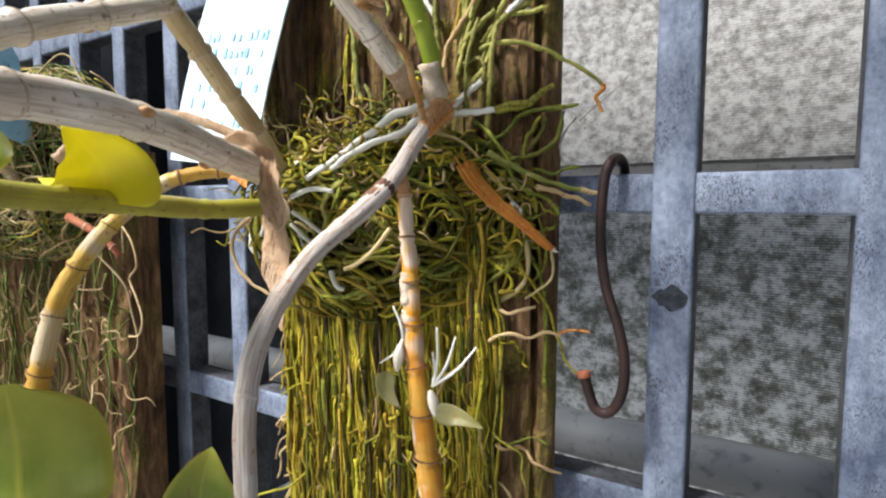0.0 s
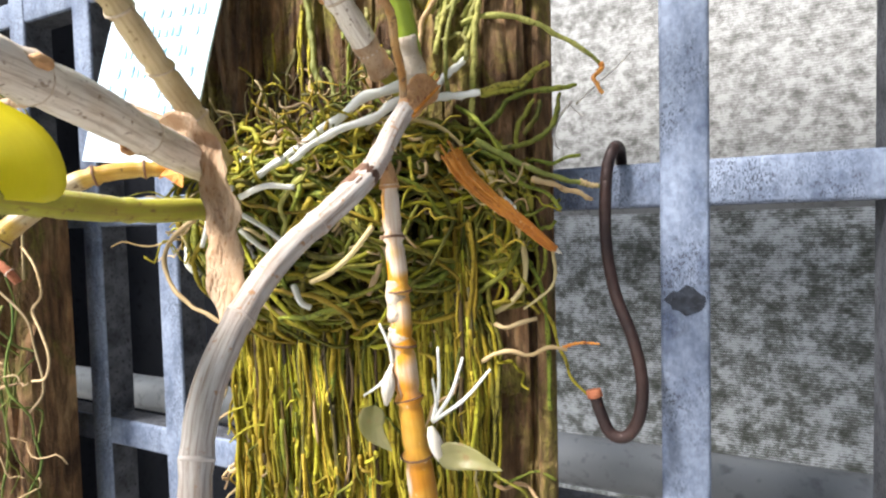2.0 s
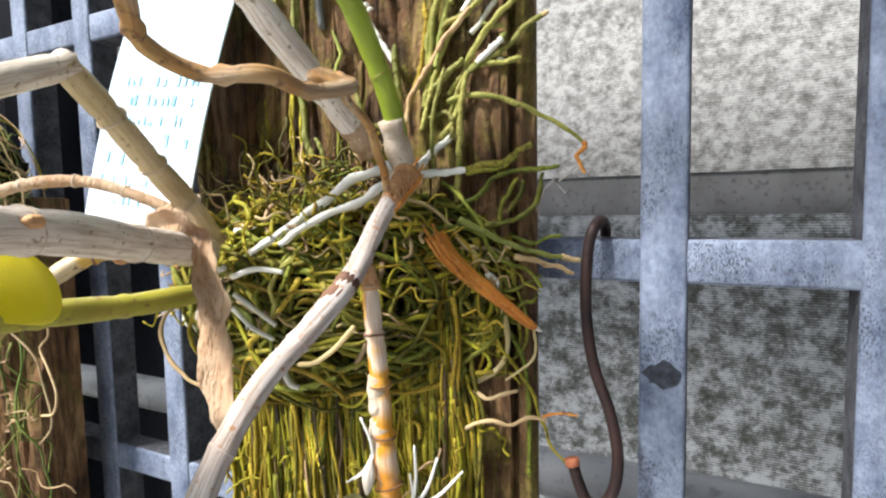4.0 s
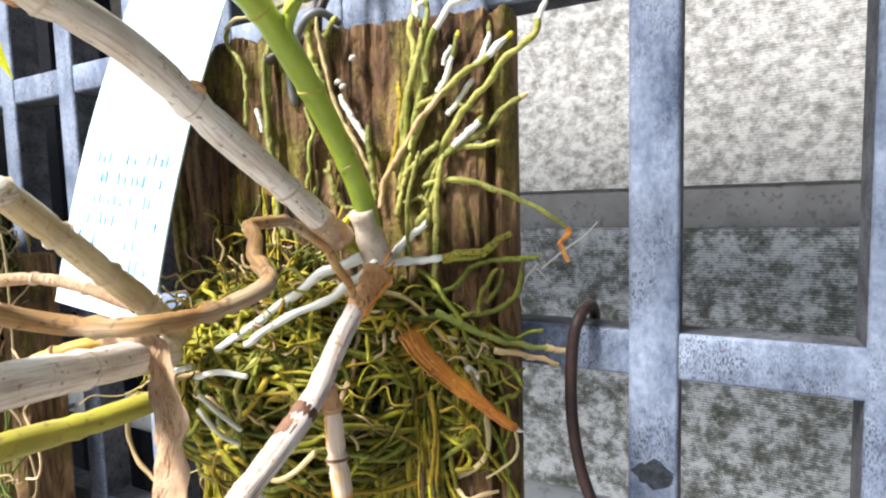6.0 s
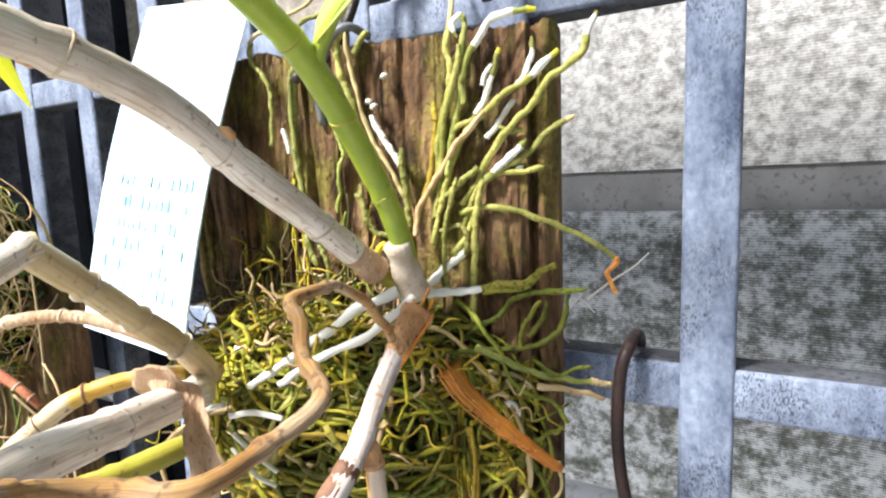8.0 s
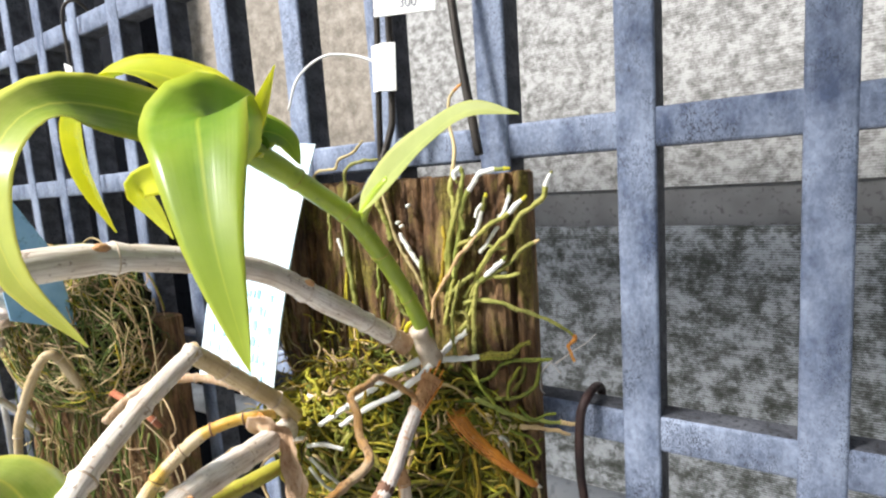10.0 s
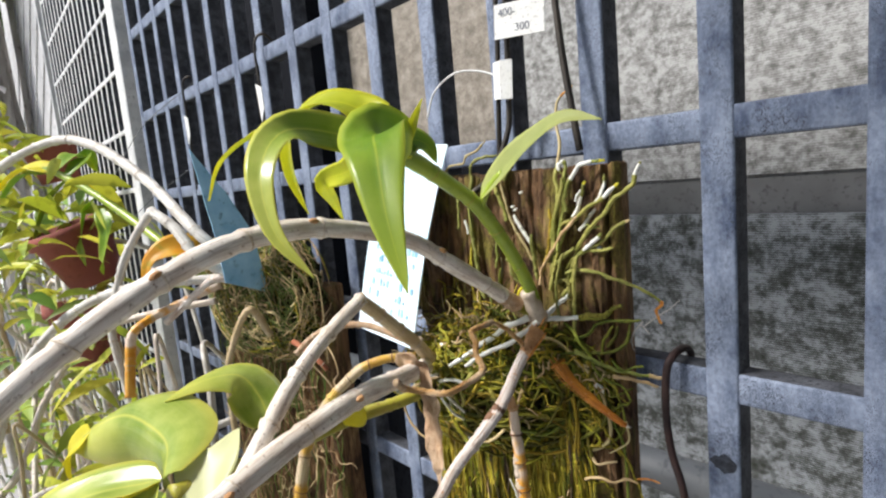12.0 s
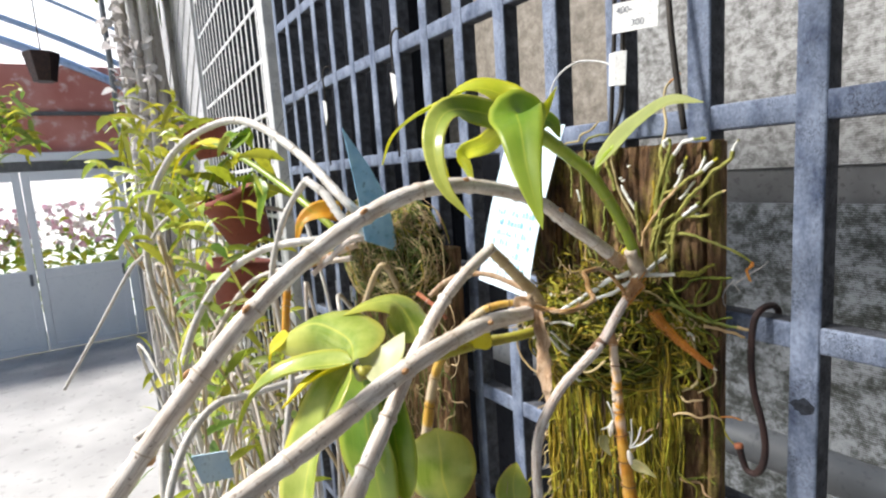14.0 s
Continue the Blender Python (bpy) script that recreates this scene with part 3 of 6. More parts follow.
def leaf(name, mid, width, material, parent, label="", facing=(0, -0.5, 1), fold=0.25, tipped=1.0, n=26, thick=0.0007, blunt=0.55, crinkle=0.0, twist=0.0, strap=False, oval=False):
    """A leaf with a folded midrib: mid is its midrib, facing the side that its upper face turns to."""
    path = spline(mid, n)
    up0 = Vector(facing).normalized()
    verts, faces = [], []
    cols = 9
    for i, p in enumerate(path):
        t = i / (n - 1)
        d = (path[min(i + 1, n - 1)] - path[max(i - 1, 0)]).normalized()
        side = d.cross(up0)
        side = side.normalized() if side.length > 0.05 else d.orthogonal().normalized()
        nor = side.cross(d).normalized()
        if twist:
            turn = Matrix.Rotation(twist * t, 3, d)
            side, nor = turn @ side, turn @ nor
        w = width / 2 * (math.sin(math.pi * min(1, t ** blunt * 0.97 + 0.03)) ** 0.8) if t < 0.999 else 0.0002
        w = max(w, 0.0012 * (1 - t) + 0.0002)
        if oval:
            w = width / 2 * max(0.02, 1 - abs(2 * t - 0.95) ** 2.6) ** 0.6
        if strap:
            w = width / 2 * min(1, 0.55 + 3 * t, 0.12 + 5 * (1 - t)) * (1 + 0.18 * math.sin(9 * t + 1))
        for layer in (0, 1):
            for c in range(cols):
                s = c / (cols - 1) * 2 - 1
                lift = fold * w * abs(s) ** (2.0 if oval else 1.2) + 0.07 * w * math.sin(11 * t + 2 * s) * abs(s)
                q = p + side * (s * w) + nor * (lift - layer * thick * (1.2 - abs(s)))
                if crinkle:
                    q += noise.noise_vector(q * 140) * crinkle
                verts.append(q)
    row = 2 * cols
    for i in range(n - 1):
        for c in range(cols - 1):
            a = i * row + c
            faces.append((a, a + 1, a + 1 + row, a + row))
            b = a + cols
            faces.append((b, b + row, b + 1 + row, b + 1))
        a = i * row
        faces.append((a, a + row, a + cols + row, a + cols))
        a = i * row + cols - 1
        faces.append((a, a + cols, a + cols + row, a + row))
    ob = obj(name, verts, faces, material, parent, label)
    me = ob.data
    uv = me.uv_layers.new(name="UVMap")
    ids = np.empty(len(me.loops), dtype=np.int32)
    me.loops.foreach_get("vertex_index", ids)
    across, along = (ids % cols) / (cols - 1), (ids // row) / (n - 1)
    uv.data.foreach_set("uv", np.stack([across, along], 1).astype(np.float32).ravel())
    return ob


# ---- the grille and what stands behind it ----
PITCH_X, PITCH_Z, BAR, DEEP = 0.075, 0.151, 0.0183, 0.020


def grille(name, label, x_from, x_to, z_from, z_to, material, m, bar=BAR, px=PITCH_X, pz=PITCH_Z, z_at=1.5015, deep=DEEP):
    """A welded lattice: uprights px apart, cross bars pz apart, one of them at the height z_at."""
    g = thing(name, label, "grille")
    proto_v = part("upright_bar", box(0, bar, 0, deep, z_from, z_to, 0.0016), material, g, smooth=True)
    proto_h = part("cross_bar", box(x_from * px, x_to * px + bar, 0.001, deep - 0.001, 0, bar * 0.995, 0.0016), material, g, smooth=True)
    proto_v.location = (x_from * px, 0, 0)
    # faces behind the front get the dark colour: grime with shade painted in
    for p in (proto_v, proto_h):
        p.data.materials.append(SHADE_GRIME)
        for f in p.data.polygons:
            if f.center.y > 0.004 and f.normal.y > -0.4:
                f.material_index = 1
    for k in range(x_from + 1, x_to + 1):
        o = proto_v.copy()
        scene.collection.objects.link(o)
        o.location = (k * px, 0, 0)
    j0 = math.ceil((z_from - z_at) / pz)
    j1 = math.floor((z_to - z_at) / pz)
    proto_h.location = (0, 0, z_at + j0 * pz)
    for j in range(j0 + 1, j1 + 1):
        o = proto_h.copy()
        scene.collection.objects.link(o)
        o.location = (0, 0, z_at + j * pz)
    g.matrix_world = m
    return g


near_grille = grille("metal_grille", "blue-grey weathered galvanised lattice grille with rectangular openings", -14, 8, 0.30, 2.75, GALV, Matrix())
bm = bmesh.new()
rim = [bm.verts.new((.0095 + .0072 * (1 + .5 * noise.noise((i * 1.3, 1, 1))) * math.cos(i * .3927), -.0005, 1.4635 + .0055 * (1 + .5 * noise.noise((i * 1.3, 7, 1))) * math.sin(i * .3927))) for i in range(16)]
bm.faces.new(rim)
back = [bm.verts.new(v.co + Vector((0, .0009, 0))) for v in rim]
for i in range(16):
    bm.faces.new((rim[i], back[i], back[(i + 1) % 16], rim[(i + 1) % 16]))
part("stain", bm, STAIN, near_grille, "dark smudge")
grille("metal_grille", "pale weathered lattice grille with narrow openings", -17, -1, 0.30, 2.75, GALV_FAR, Matrix.Translation((-1.09, 0.002, 0)) @ Matrix.Rotation(radians(-1.5), 4, "Z"), 0.0105, 0.0565, 0.126, 1.800, 0.014)
post = tagged(part("grille_post", box(-1.128, -1.085, -0.012, 0.028, 0.0, 2.80, 0.003), GALV_FAR, smooth=True), "pale grey square steel post between two grilles", "post")

tagged(part("wall_north", box(-0.92, 1.6, 0.95, 1.10, 1.595, 3.2), CONCRETE), "mottled pale concrete wall", "wall", kind="structure")
tagged(part("wall_north", box(-0.92, 1.6, 0.945, 1.10, 0.0, 1.512), MOULD), "mould-stained concrete wall", "wall", kind="structure")
tagged(part("wall_north", box(-1.8, -0.92, 0.95, 1.10, 1.70, 3.2), BEIGE), "dirty beige ribbed wall sheet", "wall", kind="structure")
# darkness of the space behind, painted on as a near-black panel
tagged(part("wall_north", box(-1.8, -0.92, 0.945, 1.10, 0.0, 1.70), DARK), "near-black panel standing in for unlit space below the beige sheet", "wall", kind="structure")
tagged(part("trim", box(-0.918, 1.6, 0.955, 1.09, 1.5125, 1.5945), DARKBAND), "dark grey band across the concrete wall", "trim", kind="structure")
tagged(tube("water_pipe", [(-1.9, 0.285, 1.266), (0.9, 0.285, 1.266)], 0.0235, PIPE, sides=20, n=3), "grey plastic pipe running along behind the grille", "pipe")
for k in (-21, -12, -4, 6):
    bx = k * 0.075 + 0.009
    br = part("pipe_bracket", box(bx - .004, bx + .004, .016, .275, 1.262, 1.270, .001), PIPE)
    br.parent = bpy.data.objects["water_pipe"]
# near-black backing and end piece: the unlit space given as colour
tagged(part("wall_north", box(-6.9, -1.8, 0.75, 0.90, 0.0, 3.2), DARK), "near-black backing standing in for the unlit space behind the grille", "wall", kind="structure")
tagged(part("wall_inner", box(-1.86, -1.80, 0.90, 1.10, 0.0, 3.2), DARK), "near-black end piece of the backing for the unlit space", "wall", kind="structure")
tagged(part("ground", box(-30, 30, -25, 25, -0.2, 0.0), FLOOR), "pale sunlit concrete floor", "floor", kind="structure")


# unseen opaque sheets, added overhead to shade the right-hand part of the grille
tagged(part("roof_sheet", box(-0.52, 1.72, -1.40, 0.03, 2.90, 2.93, 0.004), SHEET), "unseen grey sheet added overhead to shade the grille", "roof", kind="structure")
tagged(part("roof_sheet", box(-1.75, -0.522, -0.30, 0.03, 2.90, 2.93, 0.004), SHEET), "unseen narrow grey sheet added overhead to cut the light", "roof", kind="structure")
# an unseen post, added only to hold the sheet up
for px, py in ((1.55, -1.30),):
    tagged(part("roof_post", box(px - .03, px + .03, py - .03, py + .03, 0.0, 2.90, .003), GALV_FAR), "unseen grey post added under the shade sheet", "post", "roof posts")

# out of view: added to keep sky light off the right side
tagged(part("wall_east", box(1.60, 1.72, -3.2, 0.95, 0.0, 2.90), MOULD), "unseen side wall added to block sky light", "wall", kind="structure")

# another added wall out of view, cutting sky light from the front
tagged(part("wall_south", box(0.50, 1.72, -3.32, -3.2, 0.0, 2.90), MOULD), "unseen rear wall added to block sky light", "wall", kind="structure")

# ---- the plank with the mounted orchid ----
PL, PR, PTOP, PBOT = Vector((-0.171, -0.042, 0)), Vector((-0.040, -0.017, 0)), 1.645, 1.16
PU = (PR - PL).normalized()
PN = Vector((PU.y, -PU.x, 0))
PW = (PR - PL).length


def set_back(u):
    """How far the slab's bark side curves away behind its face."""
    return 0.010 * min(1.0, max(0.0, 0.11 - u) / 0.20) ** 1.2


def on_plank(u, z, out=0.0):
    q = PL + PU * (u * PW) + PN * (out - set_back(u))
    return Vector((q.x, q.y, z))


def plank(left, width, thick, top, bottom, nx, nz, seed, relief, material, along, normal, margin=0.0, curl=lambda u: 0.0, flare=0.0):
    """A weathered board: its face is split along the grain into strips of uneven height, its ends are ragged."""
    rnd = random.Random(seed)
    verts, faces = [], []
    cracks = [rnd.random() ** 3 for _ in range(nx + 1)]
    tops = [0.0016 * noise.noise((i * 0.12, seed, 3.3)) + 0.0009 * noise.noise((i * 0.5, seed, 7.3)) + rnd.uniform(-0.0006, 0.0006) for i in range(nx + 1)]
    for j in range(nz + 1):
        for i in range(nx + 1):
            u = i / nx
            z = top + tops[i] + (bottom - top) * j / nz
            w = u + 0.03 * noise.noise((u * 5, z * 16, seed))
            g = noise.noise((w * 20, z * 18, seed)) * 0.55 + noise.noise((w * 7, z * 9, seed + 5)) * 0.8
            h = relief * g - relief * 1.3 * max(0, 1 - abs(noise.noise((w * 11, z * 6, seed + 9))) * 9) + relief * 0.5 * noise.noise((w * 60, z * 40, seed + 2))
            strip = math.floor(w * 11 + 0.5 * noise.noise((w * 3, z * 8, seed)))
            h += relief * 0.45 * (noise.cell((strip + 0.5, math.floor(z * 16 + strip * 0.37) + 0.5, seed + 0.5)))
            h += relief * 0.35 * noise.noise((w * 34, z * 60, seed + 4))
            h -= relief * 1.2 * (cracks[i] > 0.8) * max(0, 0.4 + noise.noise((i * 3.1, z * 9, 2)))
            uo = u * (1 + margin) - margin
            if 0.80 < uo < 0.925:
                h += 0.0028 if z > 1.424 + 0.004 * noise.noise((u * 60, 1, 4)) else -0.002
            if 0.925 <= uo < 0.945:
                h -= 0.005
            h += 0.0015 * noise.noise((u * 40, z * 45, seed + 8))
            edge = min(u, 1 - u)
            h -= 0.004 * max(0, 1 - edge / 0.03) ** 2
            q = left + along * (u * width - flare * (1 - u) ** 3 * min(1, max(0, (z - 1.46) / 0.09))) + normal * (h - curl(uo))
            verts.append((q.x, q.y, z))
    front = len(verts)
    for j in range(nz + 1):
        for i in range(nx + 1):
            z = top + tops[i] + (bottom - top) * j / nz
            q = left + along * (i / nx * width - flare * (1 - i / nx) ** 3 * min(1, max(0, (z - 1.46) / 0.09))) - normal * max(thick, curl(i / nx * (1 + margin) - margin) + 0.004)
            verts.append((q.x, q.y, z))
    row = nx + 1
    for j in range(nz):
        for i in range(nx):
            a = j * row + i
            faces.append((a, a + row, a + row + 1, a + 1))
            b = a + front
            faces.append((b, b + 1, b + row + 1, b + row))
        for a in (j * row, j * row + nx):
            faces.append((a, a + front, a + front + row, a + row))
    for i in range(nx):
        for a in (i, nz * row + i):
            faces.append((a, a + 1, a + 1 + front, a + front))
    return verts, faces


board = tagged(obj("wooden_plank", *plank(PL - PU * (0.17 * PW), PW * 1.17, 0.016, PTOP, PBOT, 180, 230, 3, 0.0019, WOOD, PU, PN, 0.17, set_back, 0.020), WOOD, smooth=False),
               "old brown split plank on the grille, grown over with roots", "plank")

# ---- the orchid on the plank ----
orchid = thing("orchid", "orchid with bare jointed canes and green leaves, rooted on the plank", "orchid", (-0.088, -0.045, 1.553))
O = lambda ob: under(ob, orchid)

O(cane("long_arching_cane", [(-0.1009, -0.0520, 1.5615), (-0.1014, -0.0699, 1.5740), (-0.1019, -0.1010, 1.5942), (-0.1005, -0.1310, 1.6125), (-0.1015, -0.1623, 1.6225), (-0.1026, -0.1936, 1.6276), (-0.1033, -0.2245, 1.6257), (-0.1035, -0.2543, 1.6164), (-0.1033, -0.2830, 1.6021), (-0.1031, -0.3106, 1.5843), (-0.1025, -0.3360, 1.5627), (-0.1017, -0.3600, 1.5388), (-0.1008, -0.3831, 1.5136), (-0.0998, -0.4057, 1.4877)], .0047, .0050, CANE, None, "long bare grey-tan arching cane", seed=2, gap=.038, swell=.12, scarred=True))
O(cane("kinked_cane", [(-0.1528, -0.0824, 1.5224), (-0.1505, -0.0954, 1.5372), (-0.1486, -0.1106, 1.5508), (-0.1460, -0.1257, 1.5645), (-0.1439, -0.1411, 1.5780)], .0046, .0042, CANE_Y, None, "tan cane with a sharp kink", seed=3, gap=.022))
O(cane("kinked_cane", [(-0.1441, -0.1393, 1.5776), (-0.1390, -0.1615, 1.5676), (-0.1315, -0.1827, 1.5578), (-0.1220, -0.2024, 1.5474), (-0.1113, -0.2204, 1.5356), (-0.1012, -0.2380, 1.5230), (-0.0914, -0.2545, 1.5091), (-0.0823, -0.2710, 1.4946), (-0.0737, -0.2874, 1.4798), (-0.0653, -0.3039, 1.4649)], .0042, .0050, CANE, None, seed=4, gap=.030, scarred=True))
O(cane("thick_cane", [(-0.1501, -0.0899, 1.5189), (-0.1367, -0.1240, 1.5243), (-0.1226, -0.1574, 1.5296), (-0.1094, -0.1909, 1.5313), (-0.0985, -0.2255, 1.5286), (-0.0874, -0.2601, 1.5229), (-0.0761, -0.2945, 1.5146), (-0.0662, -0.3296, 1.5069), (-0.0565, -0.3648, 1.4989)], .0059, .0053, CANE, None, "thick bare grey cane", seed=5, gap=.042, swell=.09, scarred=True))
O(cane("green_cane", [(-0.1458, -0.0969, 1.5041), (-0.1494, -0.1193, 1.5032), (-0.1505, -0.1420, 1.5046), (-0.1483, -0.1651, 1.5062), (-0.1443, -0.1887, 1.5077), (-0.1390, -0.2124, 1.5103), (-0.1328, -0.2362, 1.5136), (-0.1264, -0.2599, 1.5171)], .0038, .0046, CANE_G, None, "olive-green leafy cane", seed=6, gap=.03, swell=.10, ringed=False))
O(cane("yellow_cane", [(-0.1695, -0.0812, 1.5206), (-0.1784, -0.0915, 1.5209), (-0.1869, -0.1020, 1.5196), (-0.1951, -0.1118, 1.5153), (-0.2028, -0.1208, 1.5063), (-0.2104, -0.1300, 1.4952), (-0.2167, -0.1385, 1.4812), (-0.2218, -0.1462, 1.4649), (-0.2250, -0.1513, 1.4459), (-0.2272, -0.1550, 1.4251), (-0.2288, -0.1582, 1.4035)], .0029, .0050, CANE_H, None, "drooping amber-brown cane", seed=7, gap=.022, dark=NODE))
O(cane("white_cane", [(-0.0772, -0.0602, 1.5454), (-0.0771, -0.0791, 1.5294), (-0.0757, -0.0968, 1.5135), (-0.0771, -0.1152, 1.5010), (-0.0793, -0.1327, 1.4898), (-0.0797, -0.1472, 1.4767), (-0.0788, -0.1582, 1.4619), (-0.0753, -0.1648, 1.4453), (-0.0705, -0.1688, 1.4275), (-0.0661, -0.1728, 1.4088), (-0.0619, -0.1767, 1.3899)], .0035, .0031, CANE_W, None, "bleached white dead cane with a cut end", seed=8, gap=.036, swell=.07, dark=CANE_W))
O(cane("amber_cane", [(-0.0742, -0.0894, 1.5093), (-0.0738, -0.0886, 1.4947), (-0.0728, -0.0878, 1.4800), (-0.0722, -0.0877, 1.4651), (-0.0712, -0.0879, 1.4500), (-0.0693, -0.0877, 1.4345), (-0.0673, -0.0873, 1.4188), (-0.0652, -0.0869, 1.4028), (-0.0628, -0.0864, 1.3868)], .0027, .0050, CANE_A, None, "shiny amber cane with dark joints", dark=NODE, seed=9, gap=.0185, swell=.22))
O(cane("fresh_stem", [(-0.0878, -0.0435, 1.5586), (-0.0885, -0.0520, 1.5784), (-0.0909, -0.0618, 1.5971), (-0.0933, -0.0732, 1.6143), (-0.0952, -0.0862, 1.6296), (-0.0980, -0.1022, 1.6415), (-0.0998, -0.1193, 1.6525), (-0.1015, -0.1371, 1.6626)], .0040, .0048, STEM_G, None, "fresh green stem", seed=10, gap=.03, swell=.07, dark=CANE_G))
O(tube("cut_end", [(-.0766, -.0580, 1.5462), (-.0769, -.0625, 1.5428), (-.0771, -.0720, 1.5350)], lambda t: .0060 - .0022 * t + .0003 * math.sin(17 * t), CUT, None, "orange torn sheath at the cut end", n=10, sides=12))
for k in range(9):
    a = 0.7 * k
    side = Vector((math.cos(a), .6 * math.sin(a), .8 * math.sin(a)))
    foot, rim = Vector((-.0771, -.0720, 1.5350)) + side * .0037, Vector((-.0766, -.0575, 1.5466)) + side * (.0061 + .0006 * math.sin(3.7 * k))
    O(tube("sheath_fibre", [foot, foot.lerp(rim, .5) + side * .0002, rim + Vector((0, .0012, .0010)) * (k % 3)], lambda t: .0007 * (1 - .4 * t), BRACT, None, "", n=8, sides=5))
O(tube("stem_sheath", [(-.0880, -.041, 1.549), (-.0880, -.045, 1.557), (-.0883, -.051, 1.569)], lambda t: .0062 - .0016 * t + .0005 * math.sin(14 * t), NODE_P, None, "papery whitish sheath round the stem base", n=10, sides=12))
O(cane("thin_twig", [(-0.1632, -0.0917, 1.5350), (-0.1769, -0.0987, 1.5416), (-0.1906, -0.1059, 1.5464), (-0.2042, -0.1140, 1.5471), (-0.2173, -0.1224, 1.5442), (-0.2291, -0.1303, 1.5371), (-0.2394, -0.1377, 1.5262)], .0023, .0023, HUSK, None, "thin reddish dry twig", seed=11, gap=.02))
O(cane("dry_spike", [(-0.0789, -0.0700, 1.5399), (-0.0747, -0.0782, 1.5468), (-0.0717, -0.0875, 1.5528), (-0.0682, -0.0963, 1.5593), (-0.0693, -0.1063, 1.5655), (-0.0637, -0.1167, 1.5677)], .0014, .0014, CANE_S, None, "rust-brown foot of the dry spike", seed=12, gap=.012, swell=.12, ringed=False, sides=10))
O(cane("dry_spike", [(-0.0637, -0.1167, 1.5677), (-0.0633, -0.1284, 1.5671), (-0.0544, -0.1353, 1.5649), (-0.0468, -0.1431, 1.5618), (-0.0378, -0.1489, 1.5579), (-0.0386, -0.1605, 1.5549), (-0.0377, -0.1719, 1.5553), (-0.0465, -0.1762, 1.5555), (-0.0493, -0.1839, 1.5586), (-0.0442, -0.1899, 1.5625), (-0.0396, -0.1956, 1.5674)], .0015, .0015, CANE_S, None, "brown dry flower spike", seed=12, gap=.017, swell=.22, ringed=False, sides=10))

O(tube("cane_foot", [(-.0945, -.0375, 1.5500), (-.0985, -.0440, 1.5550), (-.1009, -.0530, 1.5622)], lambda t: .0036 + .0006 * math.sin(9 * t), CANE_G, None, "dark olive foot of the arching cane", n=10, sides=12))
O(tube("torn_sheath", [(-.1003, -.0475, 1.5580), (-.1008, -.0520, 1.5615), (-.1011, -.0600, 1.5670)], lambda t: .0056 - .0006 * t + .0004 * math.sin(15 * t), HUSK, None, "torn brown sheath round the cane's end", n=10, sides=14))
O(tube("cane_tip", [(-.0741, -.0893, 1.5080), (-.0743, -.0895, 1.5115), (-.0744, -.0897, 1.5150), (-.0745, -.0897, 1.5172)], lambda t: .0030 * (1 - t) ** 0.6 + .0003, CUT, None, "brown pointed tip of the amber cane", n=10, sides=12))
for z0, z1, r in ((1.4660, 1.4790, .0036), (1.4530, 1.4640, .0038)):
    O(obj("papery_sleeve", *sweep(spline([Vector((-.0742 + .0058 * ((1.51 - z) / .12) ** 1.6, -.0880, z)) for z in (z0, (z0 + z1) / 2, z1)], 12), lambda t, r=r: r * (1 + .06 * math.sin(12 * t)) * (.90 + .07 * math.sin(math.pi * t)), 14), NODE_P, None, "whitish papery sleeve between two joints"))
# leaves of the fresh stem
LV = [
    ([(-0.1007, -0.1303, 1.6596), (-0.0883, -0.1500, 1.6655), (-0.0736, -0.1692, 1.6670), (-0.0568, -0.1814, 1.6571), (-0.0426, -0.1902, 1.6327), (-0.0288, -0.1943, 1.6042)], .0350, LEAF, (.65, -.7, .15), .10),
    ([(-0.1004, -0.1300, 1.6595), (-0.1143, -0.1484, 1.6751), (-0.1299, -0.1681, 1.6830), (-0.1463, -0.1881, 1.6775), (-0.1608, -0.2043, 1.6640), (-0.1715, -0.2101, 1.6444)], .0130, LEAF_A, (-.1, -.45, 1), .35),
    ([(-0.1010, -0.1310, 1.6596), (-0.1039, -0.1649, 1.6702), (-0.1031, -0.1959, 1.6728), (-0.0940, -0.2143, 1.6562), (-0.0827, -0.2180, 1.6305), (-0.0695, -0.2094, 1.6098)], .0190, LEAF_B, (.6, -.75, .2), .2),
    ([(-0.1000, -0.1301, 1.6603), (-0.1138, -0.1427, 1.6829), (-0.1343, -0.1565, 1.6916), (-0.1573, -0.1646, 1.6807), (-0.1751, -0.1586, 1.6575), (-0.1873, -0.1432, 1.6301)], .0230, LEAF_A, (-.3, -.6, .7), .25),
    ([(-0.1011, -0.1308, 1.6579), (-0.0853, -0.1448, 1.6606), (-0.0668, -0.1539, 1.6674), (-0.0487, -0.1611, 1.6785)], .0100, LEAF_A, (.8, -.6, .2), .5),
    ([(-0.1010, -0.1308, 1.6597), (-0.1002, -0.1263, 1.6670), (-0.0967, -0.1176, 1.6640), (-0.0960, -0.1119, 1.6538)], .0160, LEAF, (.7, -.5, .5), .2),
    ([(-0.1006, -0.1301, 1.6587), (-0.1263, -0.1352, 1.6616), (-0.1508, -0.1347, 1.6541), (-0.1758, -0.1364, 1.6493), (-0.1914, -0.1211, 1.6363), (-0.2061, -0.1057, 1.6221)], .0160, LEAF_A, (.85, -.5, .15), .25),
    ([(-0.0933, -0.0815, 1.6323), (-0.0742, -0.0814, 1.6474), (-0.0546, -0.0812, 1.6604), (-0.0343, -0.0808, 1.6696), (-0.0131, -0.0794, 1.6664)], .0180, LEAF_P, (.1, -.75, .65), .3),
]
